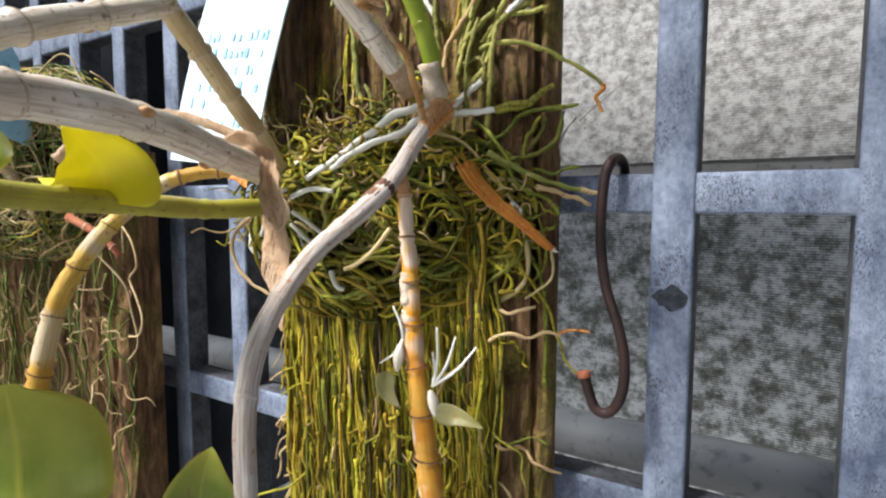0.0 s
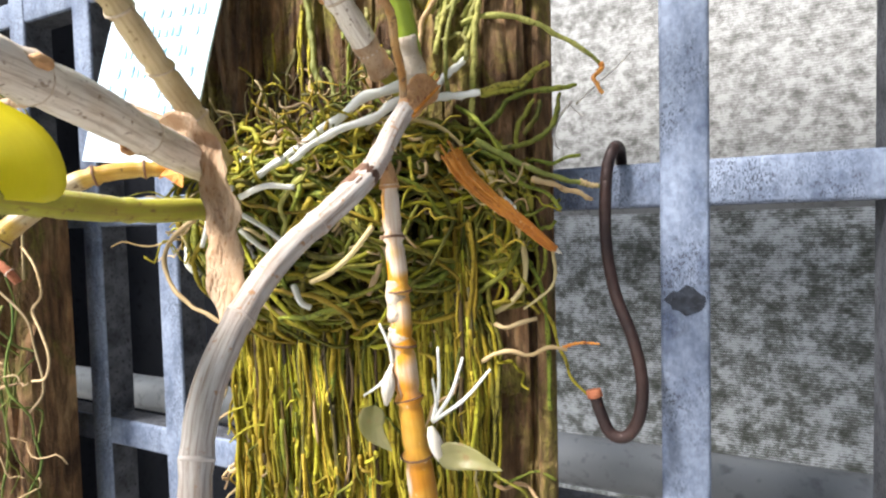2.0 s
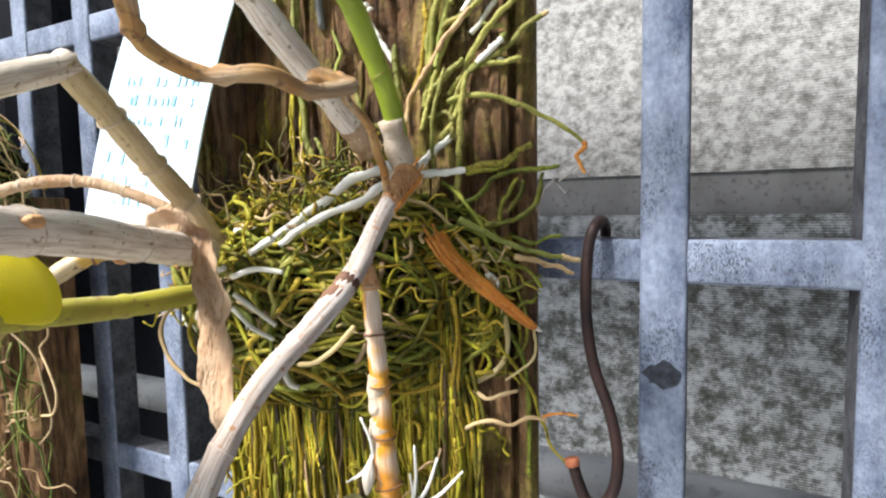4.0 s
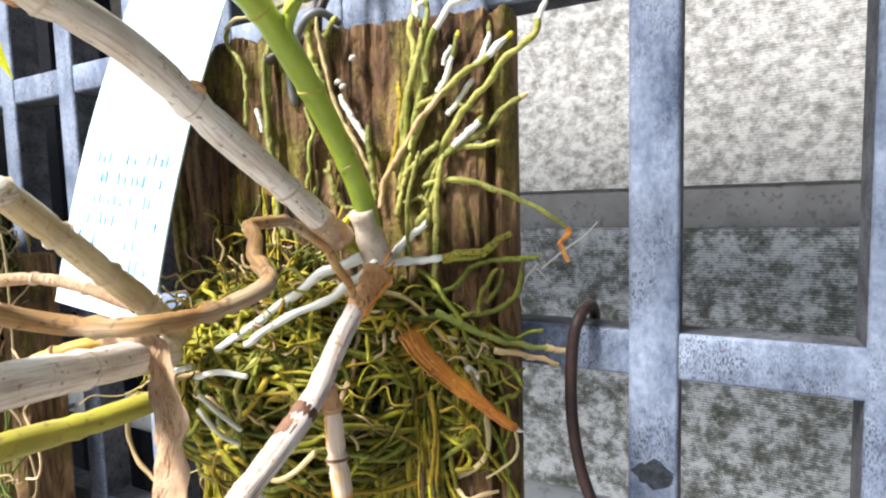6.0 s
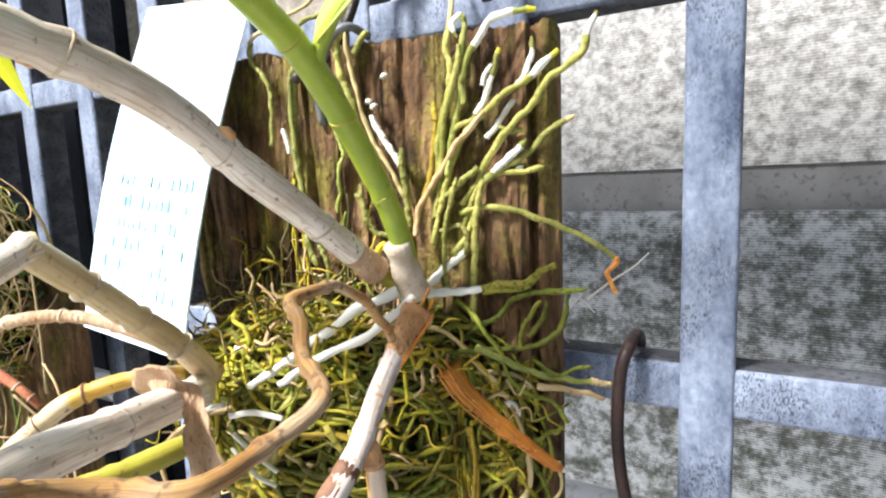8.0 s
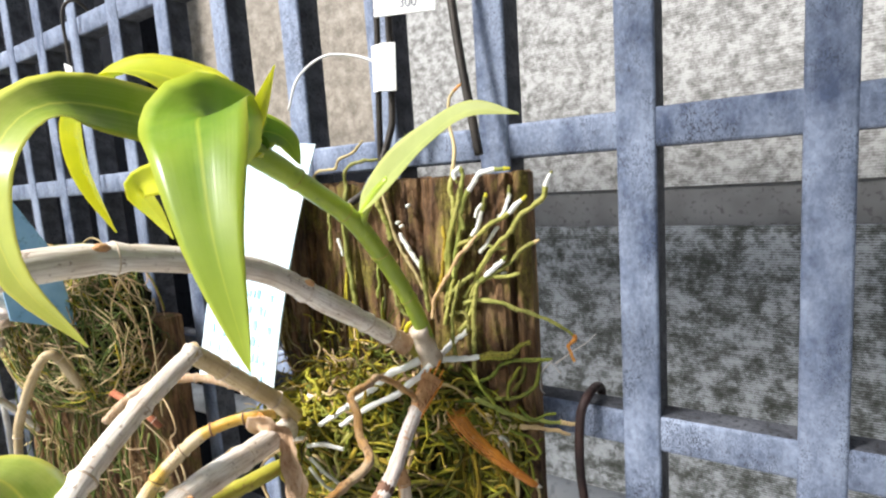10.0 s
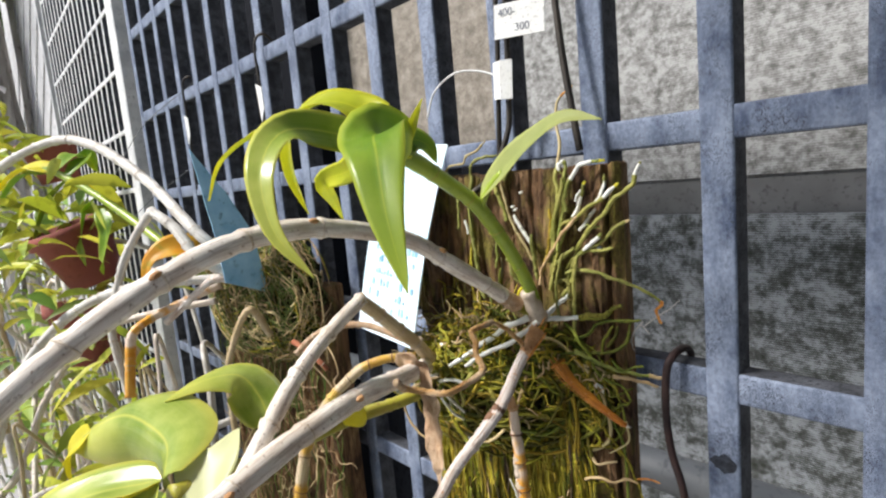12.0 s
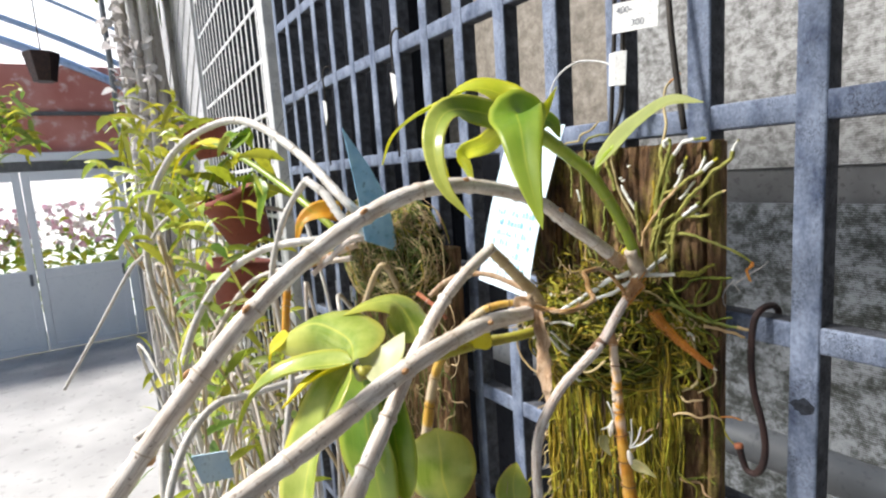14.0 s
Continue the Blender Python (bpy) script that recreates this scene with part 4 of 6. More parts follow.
O(obj("leaf_sheath", *sweep(spline([(-.0940, -.0790, 1.6225), (-.0925, -.0815, 1.6290), (-.0850, -.0818, 1.6385), (-.0760, -.0815, 1.6460)], 16), lambda t: .0049 - .0030 * t, 12, flat=0.6), STEM_G, None, "yellow-green sheath of the side leaf"))
for mid, w, m, face, fold in LV:
    O(leaf("leaf", mid, w, m, None, "", face, fold))

# leafy shoot low on the thick canes
LW = [
    ([(-0.1308, -0.2611, 1.5247), (-0.1555, -0.2523, 1.5292), (-0.1810, -0.2537, 1.5324), (-0.2052, -0.2595, 1.5330), (-0.2250, -0.2708, 1.5245), (-0.2417, -0.2815, 1.5106)], .042, LEAF_B, (-.1, -.75, .65), -.85, True),
    ([(-0.2270, -0.2725, 1.5225), (-0.2400, -0.2800, 1.5125), (-0.2450, -0.2820, 1.5060), (-0.2500, -0.2828, 1.4970), (-0.2530, -0.2828, 1.4870)], .018, LEAF_Y, (-.2, -.9, .4), .2, False),
    ([(-0.1321, -0.2623, 1.5233), (-0.1535, -0.2884, 1.5196), (-0.1704, -0.3122, 1.5066), (-0.1783, -0.3267, 1.4789)], .026, LEAF_B, (-.2, -.5, .8), .4, False),
    ([(-0.1312, -0.2638, 1.5224), (-0.1307, -0.2802, 1.4996), (-0.1287, -0.2944, 1.4747), (-0.1237, -0.3042, 1.4467), (-0.1190, -0.3110, 1.4180), (-0.1150, -0.3140, 1.3900)], .042, LEAF_B, (.1, -.75, .75), .35, False),
    ([(-0.1332, -0.2627, 1.5227), (-0.1362, -0.2862, 1.5174), (-0.1342, -0.3071, 1.5062)], .014, LEAF_Y, (-.2, -.5, .8), .4, False),
    ([(-0.1268, -0.2576, 1.5179), (-0.1246, -0.2471, 1.5207), (-0.1234, -0.2374, 1.5263), (-0.1238, -0.2280, 1.5370)], .034, LEAF_L, (.25, -.80, .65), .10, False),
    ([(-0.1656, -0.1951, 1.5137), (-0.1753, -0.1958, 1.5288), (-0.1838, -0.2027, 1.5421), (-0.1882, -0.2212, 1.5437), (-0.1889, -0.2421, 1.5387)], .032, LEAF_B, (.3, -.25, 1), -.25, False),
    ([(-0.1479, -0.1875, 1.3892), (-0.1517, -0.1907, 1.4083), (-0.1531, -0.1902, 1.4287), (-0.1516, -0.1927, 1.4495)], .052, LEAF_B, (.75, -.65, .2), -.15, True),
    ([(-0.1109, -0.1554, 1.3941), (-0.1179, -0.1507, 1.4057), (-0.1224, -0.1428, 1.4174)], .026, LEAF_B, (.7, -.7, .1), .2, False),
    ([(-0.1500, -0.2480, 1.5080), (-0.1480, -0.2500, 1.4860), (-0.1450, -0.2500, 1.4600), (-0.1400, -0.2480, 1.4300), (-0.1360, -0.2460, 1.3950)], .048, LEAF, (.3, -.9, .2), .15, True),
    ([(-0.1330, -0.2400, 1.5060), (-0.1280, -0.2400, 1.4830), (-0.1230, -0.2400, 1.4560), (-0.1200, -0.2380, 1.4250)], .034, LEAF, (.4, -.85, .2), .15, True),
]
for mid, w, m, face, fold, round_end in LW:
    O(leaf("leaf", mid, w, m, None, "", face, fold, oval=round_end))
O(leaf("torn_edge", [(-0.1180, -0.1590, 1.3960), (-0.1240, -0.1540, 1.4070), (-0.1255, -0.1460, 1.4160)], .006, HUSK, None, "brown torn edge of a young leaf", (.6, -.7, .2), .5, n=12, crinkle=.0012))
O(leaf("leaf", [(-0.1492, -0.1626, 1.5061), (-0.1455, -0.1640, 1.5160), (-0.1390, -0.1720, 1.5230), (-0.1290, -0.1830, 1.5275)], .036, LEAF_Y, None, "bright yellow hanging leaf", (.75, -.6, .15), .2, blunt=.45))

# dry leaf ribbon, orange bract, small keikis
O(leaf("dry_leaf", [(-0.1560, -0.1010, 1.5195), (-0.1530, -0.1050, 1.5270), (-0.1440, -0.1070, 1.5300), (-0.1390, -0.1040, 1.5275), (-0.1364, -0.1010, 1.5205), (-0.1336, -0.1012, 1.5105), (-0.1290, -0.1036, 1.4986), (-0.1235, -0.1080, 1.4865), (-0.1195, -0.1110, 1.4760), (-0.1170, -0.1130, 1.4660), (-0.1175, -0.1135, 1.4560)], .0108, HUSK, None, "twisted tan dry leaf", (.55, -.83, .1), .5, n=60, crinkle=.0024, twist=.5, strap=True))
O(cane("orange_bract", [(-.0715, -.046, 1.5240), (-.0670, -.044, 1.5156), (-.0590, -.041, 1.507), (-.0480, -.0375, 1.4974), (-.0385, -.032, 1.4880), (-.0360, -.030, 1.4860)], .0043, .0013, BRACT, None, "torn orange-brown bract", seed=14, gap=.026, swell=.16, ringed=False))
for k in range(5):
    off = Vector((.0016 * math.cos(1.3 * k), -.0028 + .0006 * math.sin(2 * k), .0022 * math.sin(1.3 * k)))
    way = [Vector(p) + off * f for p, f in (((-.0722, -.046, 1.5250), 1.5), ((-.0670, -.044, 1.5156), 1.35), ((-.0590, -.041, 1.507), 1.2), ((-.0480, -.0375, 1.4974), .9), ((-.0385, -.032, 1.4880), .5))]
    O(tube("bract_fibre", way[:5 - k % 2], lambda t: .0005 * (1 - .6 * t), ORANGE, None, "orange fibre of the torn bract", n=18, sides=5))
O(tube("bract_tip", [(-.0364, -.0302, 1.4864), (-.0350, -.0290, 1.4848), (-.0338, -.0280, 1.4842)], lambda t: .0013 * (1 - .85 * t), PAPERY, None, "dry white tip of the bract", n=6))
O(tube("dark_node", [(-.0758, -.0985, 1.5121), (-.0762, -.1035, 1.5087), (-.0768, -.1085, 1.5053)], lambda t: .00375 + .0002 * math.sin(11 * t), NODE, None, "blackened node", n=6, sides=12))


# ---- roots ----
def wiggle(a, b, bend, rnd, n=9, curl=1.0):
    """Points from a to b that wander sideways."""
    a, b = Vector(a), Vector(b)
    d = b - a
    e1 = d.orthogonal().normalized()
    e2 = d.normalized().cross(e1)
    ph = [rnd.uniform(0, 6.3) for _ in range(4)]
    pts = []
    for i in range(n):
        t = i / (n - 1)
        f = math.sin(math.pi * t) ** 0.5
        o = e1 * (math.sin(t * 7 * curl + ph[0]) + 0.5 * math.sin(t * 17 * curl + ph[1])) + e2 * (math.sin(t * 6 * curl + ph[2]) + 0.5 * math.sin(t * 15 * curl + ph[3]))
        pts.append(a + d * t + o * bend * f)
    return pts


class Roots:
    """Many roots joined into one mesh of tubes."""

    def __init__(self):
        self.v, self.f = [], []

    def add(self, pts, r, n=None, sides=6):
        path = spline(pts, n or max(6, 2 * len(pts)))
        p = len(self.v) * 0.37
        sweep(path, lambda t: r * (1 - 0.35 * t) * (1 + 0.16 * math.sin(23 * t + p) + 0.10 * math.sin(51 * t + p)) + 0.00015, sides, self.v, self.f)

    def make(self, name, material, label):
        ob = obj(name, self.v, self.f, material, None, label)
        ob["kind"] = "stuff"
        return ob


rnd = random.Random(11)
# a near-black core inside the tangle, painting the shade in its gaps
bm = bmesh.new()
bmesh.ops.create_icosphere(bm, subdivisions=5, radius=1)
for v in bm.verts:
    c = v.co.copy()
    d = 1 + 0.30 * noise.noise(c * 3.0) + 0.14 * noise.noise(c * 9)
    v.co = on_plank(0.36, 1.495) + PU * (c.x * 0.048 * d) + PN * (c.y * 0.017 * d) + Vector((0, 0, c.z * 0.030 * d))
O(part("moss_mound", bm, MOSS_SHADE, None, "near-black core that paints shade between the roots", smooth=True))

olive, yellow, white, fibre, tan = Roots(), Roots(), Roots(), Roots(), Roots()


def pick(*pairs):
    x = rnd.random() * sum(w for _, w in pairs)
    for k, w in pairs:
        x -= w
        if x <= 0:
            return k
    return pairs[0][0]


def nest_point(a, lat, k):
    along = math.cos(a) * 0.073 * k * math.cos(lat * 0.8)
    flat = max(0.3, 1 - 2.6 * max(0, along / PW - 0.16))
    q = on_plank(0.34, 1.496) + PU * along - PN * (math.sin(a) * 0.034 * k * flat * max(0.25, math.cos(lat * 0.8)))
    q.z += 0.039 * k * math.sin(lat)
    return q


# roots that wind round the nest, with loops and strays
def flow(a, lat, seed):
    return 2.6 * noise.noise((a * 1.1, lat * 1.3, seed)) + 1.0 * noise.noise((a * 3.5, lat * 3.5, seed + 4))


for i in range(500):
    inner = i < 220
    a, lat = math.pi * (1 + rnd.random()), rnd.uniform(-1.4, 1.45)
    k = rnd.uniform(0.60, 0.84) if inner else rnd.uniform(0.88, 1.10) + (0.10 if rnd.random() < 0.15 else 0)
    layer, back, ph, pts = rnd.choice((1.5, 7.5, 13.5)), rnd.random() < 0.5, rnd.uniform(0, 6), []
    off = rnd.gauss(0, 0.35)
    for s in range(rnd.randint(10, 24)):
        pts.append(nest_point(a, lat, k + 0.06 * math.sin(s * 0.6 + ph)) + Vector((rnd.gauss(0, 0.0005), rnd.gauss(0, 0.0007), rnd.gauss(0, 0.0005))))
        h = flow(a, lat, layer) + off + (math.pi if back else 0)
        off += rnd.gauss(0, 0.26)
        a += 0.085 * math.cos(h)
        lat += 0.14 * math.sin(h)
        if not (math.pi * 0.97 < a < math.pi * 2.03 and -1.5 < lat < 1.5):
            break
    if len(pts) < 4:
        continue
    r = rnd.choice((0.0005, 0.0007, 0.0009, 0.0010, 0.0012, 0.0013)) * rnd.uniform(0.85, 1.15)
    # inner roots go dark, as painted shade behind the outer ones
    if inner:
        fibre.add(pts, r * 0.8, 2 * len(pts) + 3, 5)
    else:
        pick((olive, 6), (yellow, 2.5), (tan, 0.4), (white, 0.12)).add(pts, r, 3 * len(pts), 6)
# long single loops that stand out from the nest
for i in range(46):
    a, lat, k = math.pi * rnd.uniform(1.1, 1.95), rnd.uniform(-1.3, 1.0), rnd.uniform(1.05, 1.25)
    pts, heading = [], rnd.uniform(0, 6.3)
    for s in range(rnd.randint(10, 18)):
        pts.append(nest_point(a, lat, k + 0.08 * math.sin(s * 0.7)))
        a, lat = a + 0.11 * math.cos(heading), min(max(lat + 0.2 * math.sin(heading), -1.6), 1.4)
        heading += rnd.choice((-0.5, 0.5)) * rnd.random() + 0.12
    pick((olive, 4), (tan, 1), (yellow, 3)).add(pts, rnd.uniform(0.0006, 0.0011), 3 * len(pts), 7)
# roots that sweep from the nest's side down onto the board
for i in range(40):
    u = rnd.uniform(0.45, 0.78)
    a = on_plank(u, rnd.uniform(1.455, 1.50), 0.016 * (1.1 - u))
    m = on_plank(u + rnd.uniform(0.02, 0.10), rnd.uniform(1.43, 1.455), 0.008)
    b = on_plank(u + rnd.uniform(0.0, 0.12), rnd.uniform(1.30, 1.42), 0.003)
    pick((olive, 3), (yellow, 3)).add(wiggle(a, m, 0.0012, rnd, 5) + wiggle(m, b, 0.0015, rnd, 8)[1:], rnd.uniform(0.0006, 0.0011), 26, 6)
# small yellow bits on top of the nest
for i in range(120):
    c = nest_point(math.pi * rnd.uniform(1.1, 1.8), rnd.uniform(0.7, 1.5), rnd.uniform(0.95, 1.1))
    d = Vector((rnd.gauss(0, 1), rnd.gauss(0, 1), rnd.gauss(0, 0.5))).normalized() * rnd.uniform(0.008, 0.024)
    pick((yellow, 4), (tan, 1)).add(wiggle(c, c + d, 0.0022, rnd, 6), rnd.uniform(0.0005, 0.0010), 11, 5)
# fine dry threads strewn over the nest
for i in range(150):
    c = nest_point(math.pi * rnd.uniform(1.05, 1.9), rnd.uniform(-0.2, 1.5), rnd.uniform(0.98, 1.14))
    d = Vector((rnd.gauss(0, 1.2), rnd.gauss(0, 0.8), rnd.gauss(0, 0.5))).normalized() * rnd.uniform(0.010, 0.032)
    pick((yellow, 3), (tan, 2), (olive, 1)).add(wiggle(c, c + d, rnd.uniform(0.001, 0.004), rnd, 7, 1.5), rnd.uniform(0.00025, 0.0005), 14, 4)
# curtain of roots down the plank, gathered into ropes with dark furrows between
ropes = [(-0.15 + 0.95 * (k + rnd.uniform(0.15, 0.85)) / 24, rnd.uniform(0.3, 1.0), rnd.uniform(0.008, 0.022)) for k in range(24)]
for i in range(960):
    centre, bulk, spread = rnd.choice(ropes)
    side = rnd.gauss(0, 1)
    u = min(0.79, max(-0.16, centre + spread * side))
    top, bot = rnd.uniform(1.445, 1.51), rnd.uniform(1.17, 1.40) if rnd.random() < 0.7 else rnd.uniform(1.34, 1.44)
    if rnd.random() < 0.25:
        top = rnd.uniform(1.36, 1.44)
    out = (0.0015 + 0.011 * bulk * math.exp(-0.5 * side * side) * rnd.uniform(0.5, 1.0)) * max(0.3, 1 - 1.0 * abs(u - 0.32))
    a, b = on_plank(u * 0.94 + 0.02, top, out + 0.010), on_plank(min(0.80, max(-0.16, u + rnd.gauss(0, 0.025))), bot, max(0.001, out * 0.7))
    pick((yellow, 8), (olive, 1.5), (tan, 0.2), (fibre, 1)).add(wiggle(a, b, rnd.uniform(0.0006, 0.0024) if rnd.random() < 0.75 else rnd.uniform(0.0026, 0.0042), rnd, 24, rnd.choice((0.8, 1.2, 1.8, 2.4))), rnd.choice((0.00035, 0.00045, 0.0005, 0.0006, 0.0008, 0.0010)) * rnd.uniform(0.85, 1.1), 46, 5)
for i in range(70):
    a = on_plank(rnd.uniform(-0.1, 0.8), rnd.uniform(1.24, 1.44), rnd.uniform(0.007, 0.014))
    b = a + PU * rnd.gauss(0, 0.016) + Vector((0, -rnd.uniform(0, 0.006), -rnd.uniform(0.008, 0.04)))
    pick((yellow, 6), (olive, 2), (tan, 1.5)).add(wiggle(a, b, 0.003, rnd, 8), rnd.uniform(0.0004, 0.0008), 10, 5)

# roots fanned up the plank from the crown: way across and up the board, from the tip to the foot
def fan_root(way, material, r, out=0.0045, bare=None, tip=None):
    """A knobby root; bare is the stretch that is still white, tip the colour of its growing end."""
    k = way[0][0] * 97 + way[0][1] * 311
    bent = [on_plank(u, z, out + 0.0013 * math.sin(9 * u + 60 * z + k)) for u, z in way]
    path = spline([p + noise.noise_vector(p * 260) * 0.0006 for p in spline(bent, 5 * len(way))], 11 * len(way))

    def girth(t):
        return r * (0.55 + 0.45 * min(1, t * 10)) * (1 + 0.10 * math.sin(29 * t + k) + 0.09 * math.sin(67 * t + 2 * k))

    ob = O(obj("root", *sweep(path, girth, 8), material))
    last = len(path) - 1
    if bare:
        a, b = round(bare[0] * last), max(round(bare[1] * last), round(bare[0] * last) + 3)
        under(obj("root_skin", *sweep(path[a:b + 1], lambda t: girth((a + t * (b - a)) / last) * (0.75 + 0.40 * math.sin(math.pi * (0.1 + 0.8 * t))), 8), ROOT_W, None, "white root skin"), ob)
    if tip:
        b = max(3, round(0.06 * last))
        under(obj("growing_tip", *sweep(path[:b + 1], lambda t: girth(t * b / last) * 1.15, 8), tip, None, "growing root tip"), ob)


fan_root(((1.106, 1.6444), (1.084, 1.6392), (1.069, 1.6321), (1.033, 1.6279), (0.983, 1.6236), (0.948, 1.6165), (0.906, 1.6114), (0.864, 1.6054), (0.816, 1.5975), (0.796, 1.5917), (0.776, 1.5839), (0.762, 1.5724), (0.716, 1.5629)), ROOT_F, .0013, .006, bare=(0, .13))
fan_root(((1.048, 1.6110), (1.012, 1.6088), (0.969, 1.6057), (0.941, 1.6007), (0.899, 1.5967), (0.857, 1.5937), (0.809, 1.5898), (0.775, 1.5839), (0.743, 1.5724)), ROOT_F, .0011, .005, tip=ROOT_T)
fan_root(((0.969, 1.5939), (0.920, 1.5928), (0.857, 1.5927), (0.809, 1.5907), (0.769, 1.5869), (0.742, 1.5810)), ROOT_F, .0011, .004)
fan_root(((1.012, 1.6337), (0.976, 1.6295), (0.934, 1.6243), (0.885, 1.6211), (0.843, 1.6170), (0.803, 1.6129), (0.769, 1.6089), (0.729, 1.6012), (0.703, 1.5924), (0.676, 1.5792), (0.656, 1.5667)), ROOT_F, .0012, .0065, bare=(.03, .20), tip=LEAF_Y)
fan_root(((0.941, 1.6392), (0.941, 1.6342), (0.927, 1.6282), (0.906, 1.6232), (0.864, 1.6191)), ROOT_F, .0010, .005, bare=(.15, .85))
fan_root(((0.955, 1.6472), (0.913, 1.6468), (0.857, 1.6463), (0.823, 1.6432), (0.789, 1.6371), (0.763, 1.6320), (0.749, 1.6252), (0.735, 1.6155), (0.715, 1.6049), (0.703, 1.5924)), ROOT_F, .0012, .0065, bare=(.08, .50), tip=LEAF_Y)
fan_root(((0.857, 1.6356), (0.844, 1.6297), (0.830, 1.6238), (0.809, 1.6179), (0.783, 1.6130), (0.755, 1.6079)), ROOT_F, .0011, .0068, bare=(.2, .85), tip=LEAF_Y)
fan_root(((0.837, 1.6306), (0.823, 1.6276), (0.810, 1.6237)), ROOT_W, .0009, .006)
fan_root(((0.892, 1.6182), (0.851, 1.6112), (0.816, 1.6053)), ROOT_W, .0011, .004)
fan_root(((0.927, 1.6036), (0.885, 1.5986), (0.830, 1.5927), (0.796, 1.5898)), ROOT_F, .0012, .0055, bare=(.02, .75))
fan_root(((0.816, 1.6149), (0.775, 1.6089), (0.729, 1.6030), (0.690, 1.5954), (0.650, 1.5877), (0.618, 1.5800), (0.605, 1.5698)), ROOT_T, .0011, .0075)
fan_root(((0.663, 1.6200), (0.669, 1.6144), (0.663, 1.6049), (0.650, 1.5925), (0.630, 1.5848), (0.605, 1.5746)), ROOT_Y, .0011, .0055)
fan_root(((0.722, 1.6481), (0.709, 1.6384), (0.722, 1.6309), (0.715, 1.6232), (0.696, 1.6145), (0.676, 1.6049), (0.669, 1.5925), (0.637, 1.5848)), ROOT_F, .0014, .0045)
fan_root(((0.749, 1.6387), (0.742, 1.6309), (0.722, 1.6222), (0.697, 1.6125), (0.690, 1.6019), (0.676, 1.5895), (0.656, 1.5763)), ROOT_F, .0013, .006)
fan_root(((0.742, 1.6416), (0.729, 1.6463), (0.749, 1.6492), (0.763, 1.6456), (0.756, 1.6397), (0.749, 1.6319), (0.749, 1.6262), (0.756, 1.6176)), ROOT_F, .0011, .005, bare=(0, .35))
fan_root(((1.076, 1.5499), (1.019, 1.5492), (0.934, 1.5485), (0.878, 1.5458), (0.837, 1.5392), (0.789, 1.5356), (0.722, 1.5302)), ROOT, .0011, .005)
fan_root(((0.404, 1.6507), (0.379, 1.6451), (0.379, 1.6369), (0.393, 1.6288), (0.417, 1.6205), (0.429, 1.6124)), ROOT_F, .0016, .004, tip=LEAF_Y)
fan_root(((0.411, 1.6483), (0.417, 1.6382), (0.436, 1.6264), (0.454, 1.6152), (0.491, 1.6033), (0.528, 1.5951), (0.566, 1.5848)), ROOT_T, .0009, .0055)
fan_root(((0.477, 1.6479), (0.454, 1.6447), (0.429, 1.6400)), ROOT_F, .0012, .004)
fan_root(((0.472, 1.6163), (0.498, 1.6099), (0.528, 1.6035), (0.559, 1.5970)), ROOT_W, .0013, .0035)
fan_root(((0.566, 1.6036), (0.567, 1.5962), (0.573, 1.5866), (0.579, 1.5734)), ROOT_F, .0014, .0045)
fan_root(((0.404, 1.5867), (0.429, 1.5837), (0.436, 1.5773), (0.461, 1.5717), (0.503, 1.5699)), ROOT_F, .0012, .004)
fan_root(((0.344, 1.6130), (0.368, 1.6030), (0.350, 1.5975), (0.344, 1.5874), (0.332, 1.5793)), ROOT_F, .0009, .003)
fan_root(((0.232, 1.6448), (0.226, 1.6374), (0.215, 1.6294), (0.208, 1.6194), (0.202, 1.6088), (0.208, 1.5989), (0.221, 1.5883), (0.232, 1.5773), (0.239, 1.5650), (0.267, 1.5576)), ROOT_F, .0015, .0035)
fan_root(((0.215, 1.6373), (0.204, 1.6257), (0.208, 1.6072), (0.215, 1.5916)), ROOT_F, .0012, .003)
fan_root(((0.068, 1.6501), (0.049, 1.6458), (0.068, 1.6413), (0.101, 1.6374), (0.128, 1.6304), (0.134, 1.6216), (0.128, 1.6075)), ROOT_F, .0011, .003)
fan_root(((0.170, 1.6139), (0.181, 1.6094), (0.185, 1.6041)), ROOT_W, .0010, .003)
fan_root(((0.803, 1.5888), (0.783, 1.5762), (0.776, 1.5646), (0.769, 1.5531), (0.763, 1.5367)), ROOT_F, .0013, .0065)
fan_root(((0.736, 1.5916), (0.722, 1.5859), (0.703, 1.5763), (0.690, 1.5668), (0.690, 1.5562), (0.696, 1.5467)), ROOT_F, .0010, .008)
fan_root(((0.676, 1.5715), (0.703, 1.5734), (0.742, 1.5733), (0.756, 1.5685), (0.749, 1.5628)), ROOT_F, .0010, .006)
fan_root(((0.670, 1.5828), (0.722, 1.5877), (0.762, 1.5916), (0.796, 1.5946)), ROOT_F, .0012, .007)
fan_root(((0.715, 1.6079), (0.742, 1.6098), (0.776, 1.6119)), ROOT_F, .0011, .0055)
fan_root(((0.969, 1.5454), (0.962, 1.5395), (0.920, 1.5319)), ROOT, .0011, .005)
fan_root(((0.850, 1.6092), (0.878, 1.6074), (0.913, 1.6075)), ROOT_F, .0009, .004)
fan_root(((0.424, 1.5902), (0.429, 1.5820), (0.454, 1.5738)), ROOT_F, .0012, .004)
fan_root(((0.278, 1.5666), (0.302, 1.5602), (0.313, 1.5457)), ROOT_F, .0011, .005)
fan_root(((1.03, 1.5478), (1.003, 1.5345), (.925, 1.528), (.751, 1.5242), (.546, 1.5123)), ROOT, .0011)
fan_root(((.954, 1.546), (.904, 1.535), (.897, 1.5279)), ROOT, .0010)
